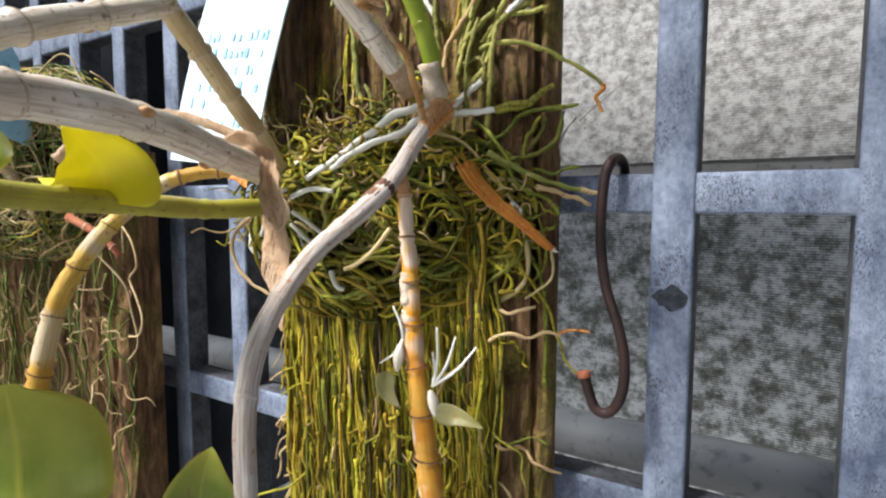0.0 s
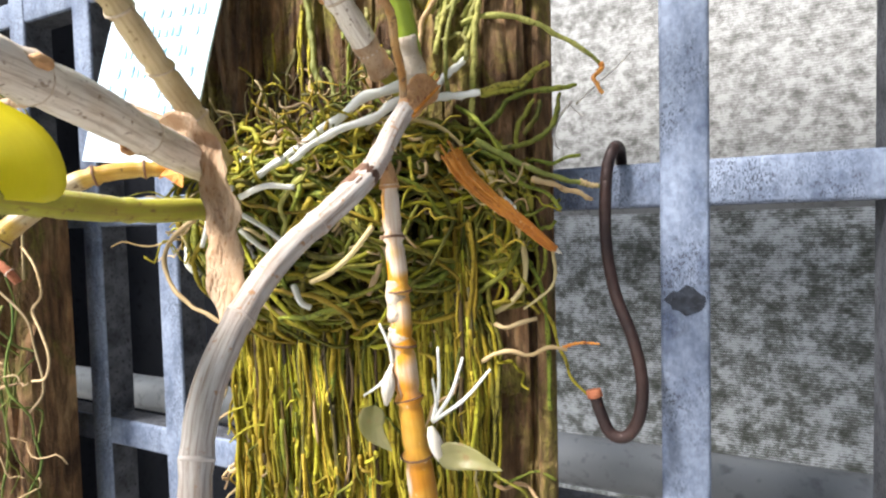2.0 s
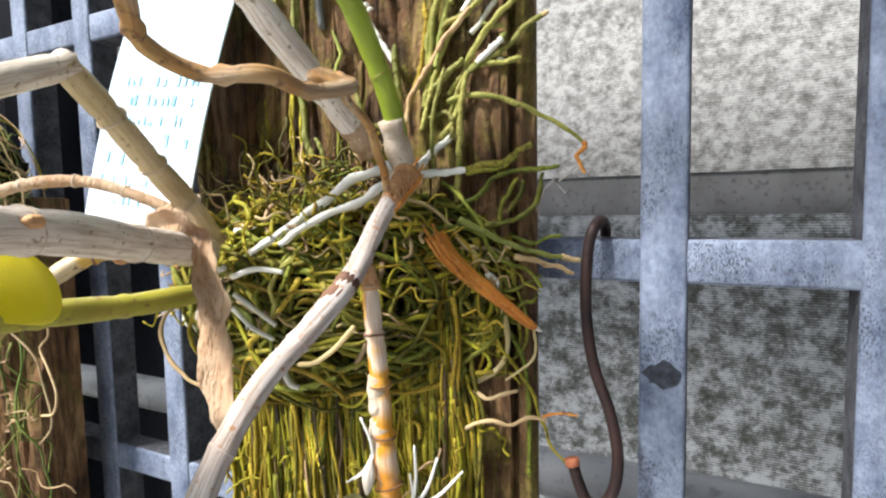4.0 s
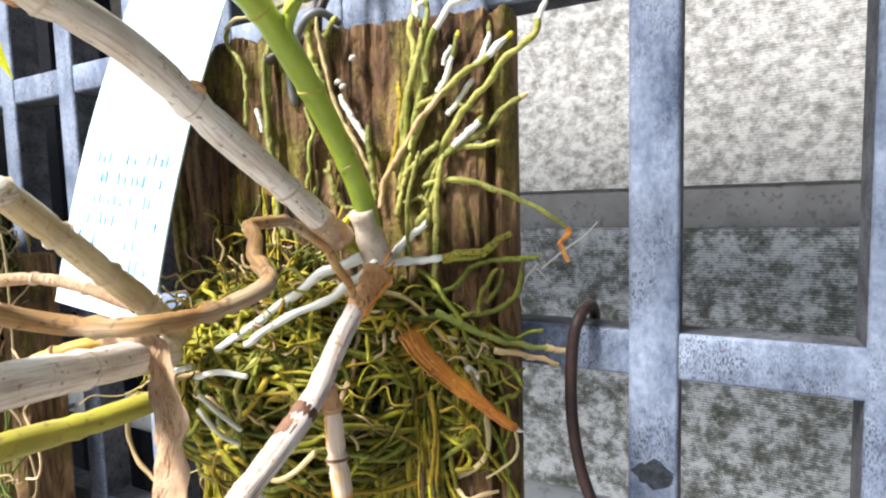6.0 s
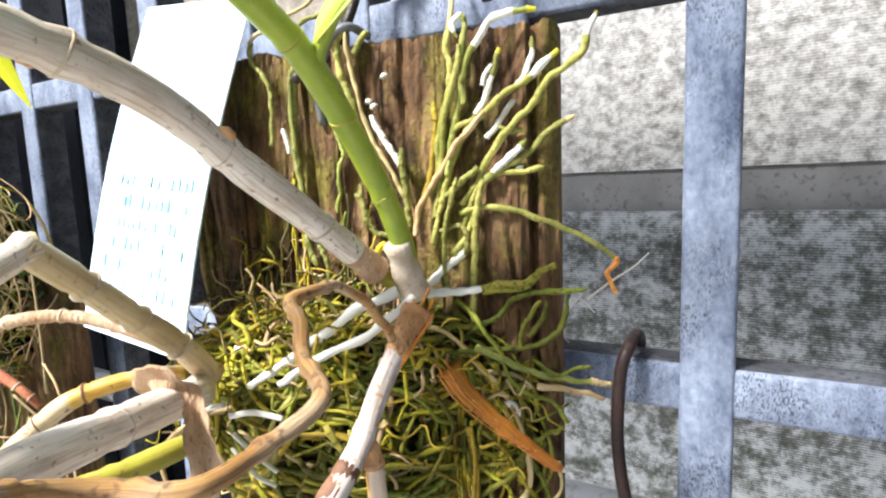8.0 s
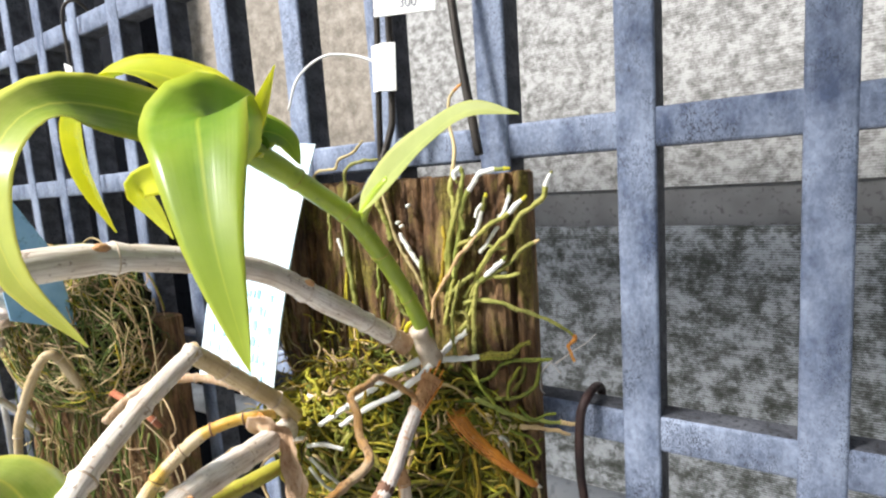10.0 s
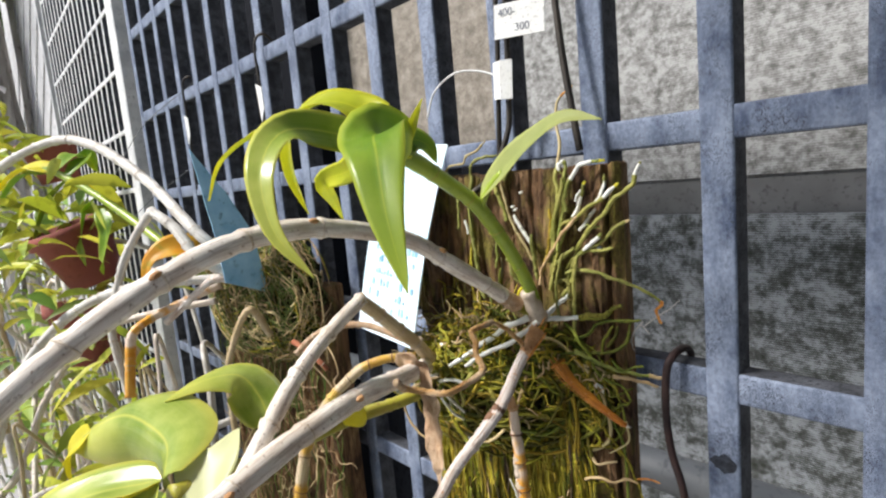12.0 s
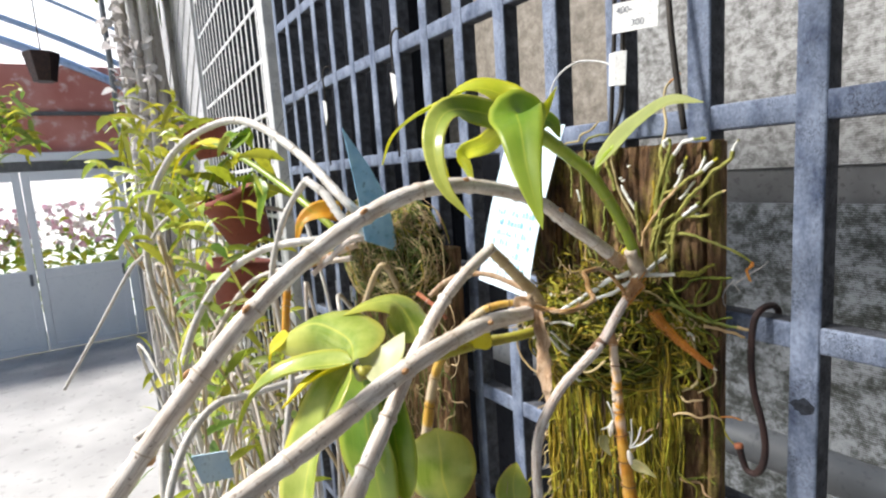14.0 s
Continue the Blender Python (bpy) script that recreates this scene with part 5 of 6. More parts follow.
fan_root(((.721, 1.4982), (.817, 1.4912), (.922, 1.4809), (.968, 1.4684), (.98, 1.4539), (.985, 1.42)), ROOT, .0010)
fan_root(((.468, 1.5610), (.482, 1.5640), (.505, 1.5675)), LEAF_Y, .0012, .006)
fan_root(((.3205, 1.6680), (.2702, 1.6625), (.1964, 1.6590), (.1727, 1.6540), (.10, 1.6535), (.0511, 1.6500)), ROOT_T, .0008, .002)
fan_root(((.3921, 1.6570), (.2984, 1.6565), (.2338, 1.6520), (.225, 1.6400)), ROOT_F, .0010, .002)
# a root that stands up over the plank's edge, with a rusty end
O(tube("root", [on_plank(.715, 1.6460, .003), (-.0800, -.0180, 1.6600), (-.0860, -.0120, 1.6740), (-.0890, -.0060, 1.6870), (-.0868, -.0035, 1.6925)], lambda t: .0011 * (1 - .25 * t), ROOT_T, None, "pale root over the plank's edge", n=24, sides=8))
O(tube("root", [(-.0870, -.0037, 1.6920), (-.0840, -.0015, 1.6950), (-.0803, .0004, 1.6980)], lambda t: .0009 * (1 - .35 * t), ORANGE, None, "rusty root end", n=10, sides=8))
# loose bits of white root stuck on the board
for u, z in ((.452, 1.6215), (.468, 1.6195), (.505, 1.6305), (.89, 1.5935)):
    O(tube("root_chip", [on_plank(u, z, .003), on_plank(u + .012, z + .0006, .0042), on_plank(u + .022, z + .0012, .003)], lambda t: .0010 * math.sin(math.pi * (.1 + .8 * t)), ROOT_W, None, n=8, sides=7))
# thin strays low on the left of the plank
for i in range(26):
    u = rnd.uniform(-0.09, 0.42)
    a, b = on_plank(u, rnd.uniform(1.545, 1.60), 0.0015), on_plank(u + rnd.gauss(0, 0.03), rnd.uniform(1.51, 1.54), 0.004)
    pick((yellow, 2), (olive, 3), (fibre, 1)).add(wiggle(a, b, rnd.uniform(0.0005, 0.0013), rnd, 12, 1.2), rnd.uniform(0.0003, 0.0007), 26, 6)
# roots that stray past the plank's edges
for i in range(13):
    z = rnd.uniform(1.36, 1.56)
    a = on_plank(rnd.uniform(0.6, 0.85), z + rnd.uniform(-0.01, 0.02), 0.006)
    b = on_plank(rnd.uniform(0.9, 1.10), z - rnd.uniform(-0.01, 0.03), rnd.uniform(0.0, 0.010))
    pick((olive, 5), (yellow, 2), (tan, 1)).add(wiggle(a, b, 0.004, rnd, 8, 0.8), rnd.uniform(0.0005, 0.0011), 20, 6)
for i in range(20):
    z = rnd.uniform(1.28, 1.47)
    a, b = on_plank(rnd.uniform(-0.16, 0.0), z, 0.008), on_plank(rnd.uniform(-0.30, -0.19), z - rnd.uniform(0.01, 0.06), 0.0)
    tan.add(wiggle(a, b, 0.003, rnd, 8, 1.2), rnd.uniform(0.0003, 0.0007), 18, 5)
# fine brown fibres
for i in range(120):
    c = on_plank(rnd.uniform(-0.04, 0.42), rnd.uniform(1.512, 1.556), rnd.uniform(0.002, 0.016))
    d = Vector((rnd.gauss(0, 1), rnd.gauss(0, 0.5), rnd.gauss(0, 0.6))).normalized() * rnd.uniform(0.02, 0.055)
    pick((fibre, 3), (tan, 1), (olive, 1.5), (yellow, 2)).add(wiggle(c, c + d, 0.004, rnd, 8), rnd.uniform(0.0002, 0.0005), 14, 4)
O(olive.make("root", ROOT, "tangle of olive-green aerial roots"))
O(yellow.make("root", ROOT_Y, "yellow-olive hanging roots"))
O(white.make("root", ROOT_W, "white root tips"))
O(tan.make("root", ROOT_T, "dry tan roots"))
O(fibre.make("root_fibre", ROOT_D, "fine brown fibres and darkened inner roots"))
# thick single roots that can be told apart
for pts, r, m in (
    ([on_plank(.60, 1.547, .012), on_plank(.70, 1.5485, .009), on_plank(.80, 1.5500, .006)], .0021, ROOT_W),
    ([on_plank(.79, 1.5498, .0065), on_plank(.919, 1.5535, .006), on_plank(1.0, 1.5590, .006)], .0017, ROOT),
    ([on_plank(.79, 1.5488, .0065), on_plank(.88, 1.5495, .006), on_plank(.96, 1.5545, .006)], .0013, ROOT),
    ([(-.090, -.050, 1.551), (-.103, -.060, 1.5445), (-.118, -.067, 1.533), (-.130, -.072, 1.524), (-.140, -.076, 1.518)], .0022, ROOT_W),
    ([(-.082, -.050, 1.550), (-.090, -.058, 1.5415), (-.098, -.064, 1.536), (-.112, -.074, 1.529), (-.124, -.078, 1.521)], .0020, ROOT_W),
    ([on_plank(.62, 1.548, .009), on_plank(.69, 1.557, .007), on_plank(.755, 1.5655, .006)], .0020, ROOT_W),
    ([on_plank(.735, 1.5781, .006), on_plank(.81, 1.581, .006), on_plank(.885, 1.5791, .0055), on_plank(.962, 1.5761, .005), (-.0385, -.0185, 1.5725), (-.0305, -.013, 1.5680), (-.0214, -.0082, 1.5600)], .0014, ROOT_F),
    ([(-.0220, -.0085, 1.5605), (-.0208, -.0082, 1.5590), (-.0245, -.0090, 1.5545), (-.0228, -.0100, 1.5510), (-.0200, -.0110, 1.5474)], .0012, ORANGE),
    ([(-.118, -.072, 1.520), (-.126, -.080, 1.506), (-.122, -.082, 1.498), (-.129, -.082, 1.486)], .0011, ROOT_F),
    ([(-.150, -.075, 1.508), (-.163, -.083, 1.503), (-.176, -.088, 1.492), (-.176, -.090, 1.478), (-.163, -.090, 1.468), (-.147, -.088, 1.460)], .0012, ROOT_T),
    ([(-.066, -.036, 1.529), (-.055, -.030, 1.523), (-.046, -.024, 1.518), (-.037, -.016, 1.5145), (-.030, -.010, 1.5125), (-.0227, -.0050, 1.5113)], .0015, ROOT_F),
    ([(-.030, -.010, 1.5127), (-.0225, -.0048, 1.5113)], .0015, ROOT_T),
    ([(-.046, -.026, 1.514), (-.038, -.018, 1.511), (-.030, -.012, 1.508), (-.0255, -.008, 1.5055)], .0014, ROOT_T),
    ([(-.060, -.030, 1.49), (-.046, -.024, 1.466), (-.040, -.020, 1.455), (-.036, -.018, 1.44), (-.033, -.018, 1.432), (-.026, -.017, 1.426)], .0009, ROOT_Y),
    ([(-.038, -.0255, 1.486), (-.037, -.024, 1.478), (-.040, -.023, 1.470), (-.050, -.026, 1.462)], .0008, ROOT_T),
    ([(-.036, -.018, 1.445), (-.030, -.018, 1.447), (-.0215, -.018, 1.447)], .0008, ORANGE),
):
    O(tube("root", [p + noise.noise_vector(p * 120) * 0.0013 for p in spline(pts, 3 * len(pts))], lambda t, r=r: r * (0.92 - 0.3 * t) * (1 + 0.12 * math.sin(31 * t + r * 9e3)), m, None, n=44, sides=9))
for pts, r in (
    ([(-.1420, -.084, 1.5087), (-.1300, -.084, 1.5121), (-.1182, -.082, 1.5112)], .0012),
    ([(-.1414, -.084, 1.5018), (-.1307, -.085, 1.4972), (-.1226, -.082, 1.4905)], .0010),
    ([(-.1426, -.084, 1.4961), (-.1310, -.085, 1.4893), (-.1237, -.082, 1.4850)], .0010),
    ([(-.1457, -.084, 1.5123), (-.1560, -.085, 1.5080), (-.1601, -.084, 1.4974), (-.1655, -.082, 1.490)], .0012),
    ([(-.1183, -.084, 1.4758), (-.1143, -.085, 1.4699), (-.1116, -.083, 1.4679)], .0012),
):
    O(tube("root", pts, lambda t, r=r: r * (1 - 0.2 * t), ROOT_W, None, n=16, sides=8))
for pts in ([(-.0312, -.010, 1.5445), (-.0225, -.010, 1.5517), (-.0144, -.010, 1.5577), (-.0095, -.010, 1.5627)],
            [(-.0331, -.009, 1.5463), (-.0393, -.010, 1.5381), (-.0401, -.010, 1.5297), (-.0382, -.010, 1.5267)],
            [(-.0431, -.010, 1.5287), (-.0356, -.009, 1.5437), (-.0284, -.010, 1.5395)]):
    O(tube("root", pts, lambda t: .0005 * (1 - 0.5 * t), BARK, None, n=20, sides=6))
O(tube("root", [(-.0780, -.094, 1.4960), (-.0878, -.092, 1.4872), (-.0980, -.090, 1.4809), (-.1101, -.084, 1.4773)], lambda t: .0009, ROOT_T, None, n=22, sides=7))
O(leaf("torn_husk", [(-.174, -.090, 1.5204), (-.167, -.092, 1.519), (-.1618, -.093, 1.5128)], .010, ORANGE, None, "torn orange husk", (.5, -.8, .2), .5, n=8))
# small shoots on the amber cane
for base, ends in (((-.0735, -.0915, 1.4530), ((-.083, -.094, 1.4425), (-.079, -.095, 1.4450), (-.0765, -.094, 1.4660))),
                   ((-.0605, -.0905, 1.4360), ((-.0565, -.094, 1.4600), (-.0485, -.094, 1.4575), (-.0405, -.093, 1.4545), (-.0590, -.093, 1.4500)))):
    for e in ends:
        O(tube("shoot_root", [base, Vector(base).lerp(Vector(e), .5) + Vector((.0012, 0, -.0008)), e], lambda t: .0007 * (1 - .45 * t), ROOT_W, None, n=12, sides=8))
for mid, w in (([(-.0790, -.095, 1.4400), (-.0785, -.096, 1.4330), (-.0715, -.097, 1.4275)], .0085), ([(-.0570, -.094, 1.4275), (-.0480, -.094, 1.4280), (-.0375, -.093, 1.4255)], .0080)):
    O(leaf("shoot_leaf", mid, w, SHOOT, None, "", (.35, -.9, .25), .25, n=14))
for a, b in (((-.0735, -.0935, 1.4515), (-.0745, -.0945, 1.4405)), ((-.0605, -.0925, 1.4350), (-.0560, -.0935, 1.4245))):
    O(tube("dry_bud", [a, Vector(a).lerp(Vector(b), .5), b], lambda t: .0004 + .0018 * math.sin(math.pi * min(1, t * .9 + .08)), PAPERY, None, "papery pale dry bud", n=12, sides=9))

# ---- hook, tags and wires on the near grille ----
hook = tagged(tube("s_hook", [(-.0175, .022, 1.512), (-.017, .020, 1.522), (-.0165, .008, 1.5275), (-.0172, -.006, 1.5255), (-.0195, -.009, 1.515), (-.0200, -.010, 1.49), (-.0165, -.012, 1.468), (-.0095, -.015, 1.450), (-.006, -.017, 1.434), (-.007, -.018, 1.420), (-.012, -.018, 1.4115), (-.018, -.018, 1.412), (-.0215, -.0175, 1.419), (-.0240, -.017, 1.4265)], .0024, RUST, n=70, sides=12), "dark rusty iron S-hook hung over a bar of the grille", "hook")
tagged(obj("hook_tip", *sweep(spline([(-.0238, -.0171, 1.4255), (-.0246, -.0169, 1.4285)], 4), .0031, 12), RUSTEND), "", "")
bpy.data.objects["hook_tip"].parent = hook

tag = thing("plant_tag", "white plastic plant label with smudged blue writing", "plant label", (-.17, -.06, 1.66))
T_TR, T_BR, T_BL = Vector((-.1600, -.0410, 1.6690)), Vector((-.1765, -.0780, 1.5230)), Vector((-.2450, -.0780, 1.5305))


def tag_point(a, b, out=0.0):
    """A place on the label: a along its width from the outer side, b up its length, out of its face."""
    e1, e2 = T_BR - T_BL, T_TR - T_BR
    e3 = e1.cross(e2).normalized()
    return T_BL + e1 * a + e2 * b + e3 * (out + 0.004 * math.sin(math.pi * b))


def tag_patch(a0, a1, b0, b1, out, thick, na, nb):
    verts, faces = [], []
    for k in (0, 1):
        for j in range(nb + 1):
            for i in range(na + 1):
                verts.append(tag_point(a0 + (a1 - a0) * i / na, b0 + (b1 - b0) * j / nb, out - k * thick))
    row, lay = na + 1, (na + 1) * (nb + 1)
    for j in range(nb):
        for i in range(na):
            p = j * row + i
            faces += [(p, p + 1, p + row + 1, p + row), (p + lay, p + lay + row, p + lay + row + 1, p + lay + 1)]
        for p in (j * row, j * row + na):
            faces.append((p, p + row, p + row + lay, p + lay))
    for i in range(na):
        for p in (i, nb * row + i):
            faces.append((p, p + 1, p + 1 + lay, p + lay))
    return verts, faces


under(obj("tag_sheet", *tag_patch(0, 1, 0, 1, 0, 0.0008, 2, 12), TAGW), tag)
inked = random.Random(5)
for row in range(7):
    b, a = 0.07 + row * 0.062, 0.10 + inked.uniform(0, 0.12)
    while a < 0.86:
        wide, tall = inked.uniform(0.012, 0.045), inked.uniform(0.012, 0.040)
        if inked.random() < 0.72:
            under(obj("ink_mark", *tag_patch(a, min(0.96, a + wide), b, b + tall, 0.0005 + row * 0.00002, 0.0003, 1, 1), INK, smooth=False), tag)
        a += wide + inked.uniform(0.012, 0.06)

price = thing("price_tag", "paper price stickers folded round a hanging wire", "price tag", (-.118, -.02, 1.74))


def sticker(x, y, z, w, h, turn, lines):
    pl = part("sticker", box(-w / 2, w / 2, -.0004, .0004, -h / 2, h / 2, .0002, 1), PAPER, None)
    m = Matrix.Translation((x, y, z)) @ Matrix.Rotation(radians(turn), 4, "Z") @ Matrix.Rotation(radians(3), 4, "Y")
    pl.matrix_world = m
    under(pl, price)
    for txt, dx, dz, size in lines:
        cu = bpy.data.curves.new("printed_price", "FONT")
        cu.body, cu.size, cu.extrude = txt, size, 0.00008
        cu.materials.append(INKG)
        o = new("printed_price", cu)
        o.matrix_world = m @ Matrix.Translation((dx, -.0006, dz)) @ Matrix.Rotation(radians(90), 4, "X")
        under(o, price)


sticker(-.1035, -.021, 1.7440, .036, .022, 14, (("400-", -.015, .003, .007), ("300", -.003, -.0075, .007)))
sticker(-.1250, -.0222, 1.7080, .009, .025, -22, ())
sticker(-.1170, -.0222, 1.7075, .009, .026, 26, ())
under(tube("hanging_wire", [(-.1245, -.018, 1.80), (-.1255, -.018, 1.74), (-.129, -.018, 1.69), (-.132, -.018, 1.645)], .0019, WIRE, n=14), price)
under(tube("hanging_wire", [(-.1165, -.017, 1.80), (-.118, -.017, 1.74), (-.1195, -.018, 1.69), (-.121, -.02, 1.672), (-.128, -.03, 1.645), (-.137, -.045, 1.632)], .0021, WIRE, n=20), price)
under(tube("white_wire", [(-.127, -.019, 1.712), (-.142, -.022, 1.718), (-.158, -.03, 1.719), (-.172, -.038, 1.708), (-.178, -.042, 1.69)], .0007, WIREW, n=24), price)
tagged(tube("wire_loop", [on_plank(.44, 1.6490, -.006), on_plank(.4176, 1.6506, .004), on_plank(.3757, 1.6475, .007), on_plank(.33, 1.6392, .006), on_plank(.2997, 1.628, .004), on_plank(.2997, 1.6149, .001)], .0017, PIPE, n=24), "grey-clad wire loop over the top of the plank", "wire")
tagged(tube("plank_cable", [(-.085, -.012, 1.80), (-.0783, -.016, 1.745), (-.0735, -.018, 1.71), (-.0668, -.020, 1.673), (-.064, -.020, 1.655)], .0024, WIRE, n=20), "dark stiff wire that holds the plank", "wire")

# ---- the second orchid, on a mossy slab farther along the grille ----
L2, R2 = Vector((-0.600, -0.060, 0)), Vector((-0.362, -0.046, 0))
U2 = (R2 - L2).normalized()
N2 = Vector((U2.y, -U2.x, 0))
slab = tagged(obj("wooden_slab", *plank(L2, (R2 - L2).length, 0.030, 1.545, 1.05, 90, 90, 17, 0.0035, BARKWOOD, U2, N2), BARKWOOD, smooth=False),
              "mossy brown bark slab hung on the grille", "slab")
mossy = thing("orchid", "orchid with many arching grey canes on the mossy slab", "orchid", (-0.48, -0.07, 1.56))
Q = lambda ob: under(ob, mossy)


def on_slab(x, z, out):
    u = (x - L2.x) / (R2.x - L2.x)
    q = L2.lerp(R2, u) + N2 * out
    return Vector((q.x, q.y, z))


bm = bmesh.new()
bmesh.ops.create_icosphere(bm, subdivisions=5, radius=1)
for v in bm.verts:
    c = v.co.copy()
    d = 1 + 0.25 * noise.noise(c * 3.3) + 0.12 * noise.noise(c * 10)
    v.co = on_slab(-0.475, 1.535, 0) + U2 * (c.x * 0.105 * d) + N2 * (c.y * 0.034 * d) + Vector((0, 0, c.z * 0.062 * d))
Q(part("moss_mound", bm, MOSS_SHADE, None, "dark green moss clump", smooth=True))
fine, finey, finem = Roots(), Roots(), Roots()
for i in range(1250):
    a, lat, k = math.pi * (1 + rnd.random()), rnd.uniform(-1.3, 1.5), rnd.uniform(0.92, 1.15)
    heading, step, pts = rnd.uniform(0, 6.3), rnd.uniform(0.08, 0.2), []
    for s in range(rnd.randint(5, 9)):
        q = on_slab(-0.475, 1.535, 0) + U2 * (math.cos(a) * 0.108 * k * math.cos(lat * 0.75)) - N2 * (math.sin(a) * 0.037 * k * max(0.3, math.cos(lat * 0.75)))
        q.z += 0.066 * k * math.sin(lat)
        pts.append(q)
        a, lat = a + step * math.cos(heading), lat + step * math.sin(heading) * 1.2
        heading += rnd.gauss(0, 0.5)
    pick((fine, 4), (finey, 1), (finem, 4)).add(pts, rnd.uniform(0.00025, 0.0006), len(pts) * 2, 4)
for i in range(48):
    x = rnd.uniform(-0.60, -0.355)
    a, b = on_slab(x, rnd.uniform(1.44, 1.50), 0.008), on_slab(x + rnd.gauss(0, 0.012), rnd.uniform(1.12, 1.40), 0.003)
    pick((fine, 1), (finem, 4)).add(wiggle(a, b, rnd.uniform(0.002, 0.008), rnd, 14, 1.9), rnd.uniform(0.0003, 0.0008), 30, 5)
for i in range(70):
    c = on_slab(rnd.uniform(-0.60, -0.36), rnd.uniform(1.15, 1.45), 0.012)
    d = Vector((rnd.gauss(0, 1), rnd.gauss(0, 0.3), rnd.gauss(0, 0.5))).normalized() * rnd.uniform(0.02, 0.05)
    fine.add(wiggle(c, c + d, 0.004, rnd, 6), rnd.uniform(0.0003, 0.0007), 10, 4)
for i in range(260):
    c = on_slab(rnd.uniform(-0.56, -0.37), rnd.uniform(1.20, 1.255), rnd.uniform(0.0, 0.035))
    d = Vector((rnd.gauss(0, 1), rnd.gauss(0, 0.6), rnd.gauss(0, 0.4))).normalized() * rnd.uniform(0.02, 0.05)
    pick((fine, 3), (finem, 2)).add(wiggle(c, c + d, 0.005, rnd, 6), rnd.uniform(0.0004, 0.0008), 10, 4)
Q(fine.make("root", ROOT_T, "fine dry tan roots"))
Q(finey.make("root", ROOT_Y, "thin yellow-olive roots"))
Q(finem.make("moss", MOSSY, "green moss strands"))
# pale looping roots at the slab's edge
for pts in ([(-.385, -.06, 1.60), (-.372, -.06, 1.588), (-.362, -.055, 1.57), (-.362, -.05, 1.562), (-.352, -.05, 1.556), (-.350, -.05, 1.52), (-.352, -.05, 1.47)],
            [(-.352, -.05, 1.49), (-.340, -.05, 1.478), (-.335, -.05, 1.462), (-.345, -.05, 1.452), (-.338, -.05, 1.44), (-.331, -.05, 1.425), (-.336, -.05, 1.412), (-.345, -.052, 1.41)],
            [(-.37, -.06, 1.47), (-.349, -.052, 1.448), (-.345, -.05, 1.43), (-.338, -.05, 1.405), (-.350, -.052, 1.39)],
            [(-.42, -.07, 1.60), (-.41, -.06, 1.615), (-.40, -.055, 1.612), (-.395, -.055, 1.60)]):
    Q(tube("root", pts, .0007, ROOT_T, None, n=30, sides=7))
Q(cane("red_twig", [(-.372, -.075, 1.496), (-.352, -.07, 1.487), (-.338, -.066, 1.478), (-.334, -.062, 1.470)], .0028, .0022, RUSTEND, None, "reddish dry twig", seed=40, gap=.012))
for i, (pts, r0, r1, m) in enumerate((
    ([(-.44, -.085, 1.57), (-.45, -.124, 1.61), (-.55, -.136, 1.669), (-.66, -.161, 1.722), (-.75, -.189, 1.739), (-.82, -.24, 1.715), (-.86, -.276, 1.669), (-.88, -.302, 1.605), (-.88, -.315, 1.53), (-.86, -.312, 1.454), (-.84, -.293, 1.366), (-.82, -.289, 1.29), (-.80, -.27, 1.1)], .0060, .0052, CANE_P),
    ([(-.42, -.085, 1.56), (-.44, -.127, 1.583), (-.47, -.14, 1.618), (-.50, -.152, 1.638)], .0062, .0050, CANE_P),
    ([(-.50, -.152, 1.638), (-.52, -.166, 1.613), (-.53, -.182, 1.579), (-.54, -.197, 1.522), (-.54, -.197, 1.486), (-.53, -.19, 1.40)], .0044, .0040, CANE_P),
    ([(-.46, -.10, 1.56), (-.50, -.164, 1.561), (-.56, -.199, 1.55), (-.60, -.237, 1.522), (-.62, -.272, 1.479), (-.62, -.301, 1.422), (-.60, -.324, 1.356), (-.58, -.347, 1.308), (-.56, -.36, 1.2)], .0050, .0056, CANE_P),
    ([(-.48, -.10, 1.55), (-.50, -.140, 1.535), (-.50, -.184, 1.518), (-.50, -.193, 1.491), (-.50, -.199, 1.45)], .0040, .0054, CANE_A),
    ([(-.78, -.09, 1.58), (-.80, -.112, 1.592), (-.85, -.186, 1.603), (-.90, -.234, 1.608), (-.95, -.28, 1.576), (-.97, -.314, 1.522), (-1.0, -.34, 1.491), (-1.0, -.408, 1.385), (-1.0, -.469, 1.292)], .0036, .0030, CANE_P),
    ([(-.50, -.10, 1.53), (-.55, -.152, 1.522), (-.60, -.21, 1.502), (-.62, -.259, 1.437), (-.60, -.301, 1.365), (-.55, -.376, 1.345)], .0040, .0040, CANE),
    ([(-.47, -.10, 1.40), (-.50, -.243, 1.381), (-.50, -.289, 1.38), (-.48, -.327, 1.357), (-.45, -.355, 1.314), (-.43, -.37, 1.25)], .0044, .0048, CANE_P),
    ([(-.405, -.083, 1.50), (-.41, -.10, 1.53), (-.43, -.115, 1.49), (-.44, -.12, 1.45), (-.44, -.12, 1.38)], .0036, .0032, CANE_Y),
    ([(-.43, -.09, 1.565), (-.46, -.115, 1.56), (-.49, -.135, 1.535), (-.515, -.15, 1.515)], .0042, .0036, CANE_W),
)):
    Q(cane("cane", pts, r0, r1, m, None, seed=60 + i, gap=.035, sides=10))
Q(leaf("leaf", [(-.51, -.105, 1.589), (-.515, -.120, 1.5945), (-.52, -.137, 1.594), (-.525, -.155, 1.583), (-.525, -.166, 1.552)], .034, LEAF_O, None, "withering orange leaf", (.5, -.6, .6), .3))
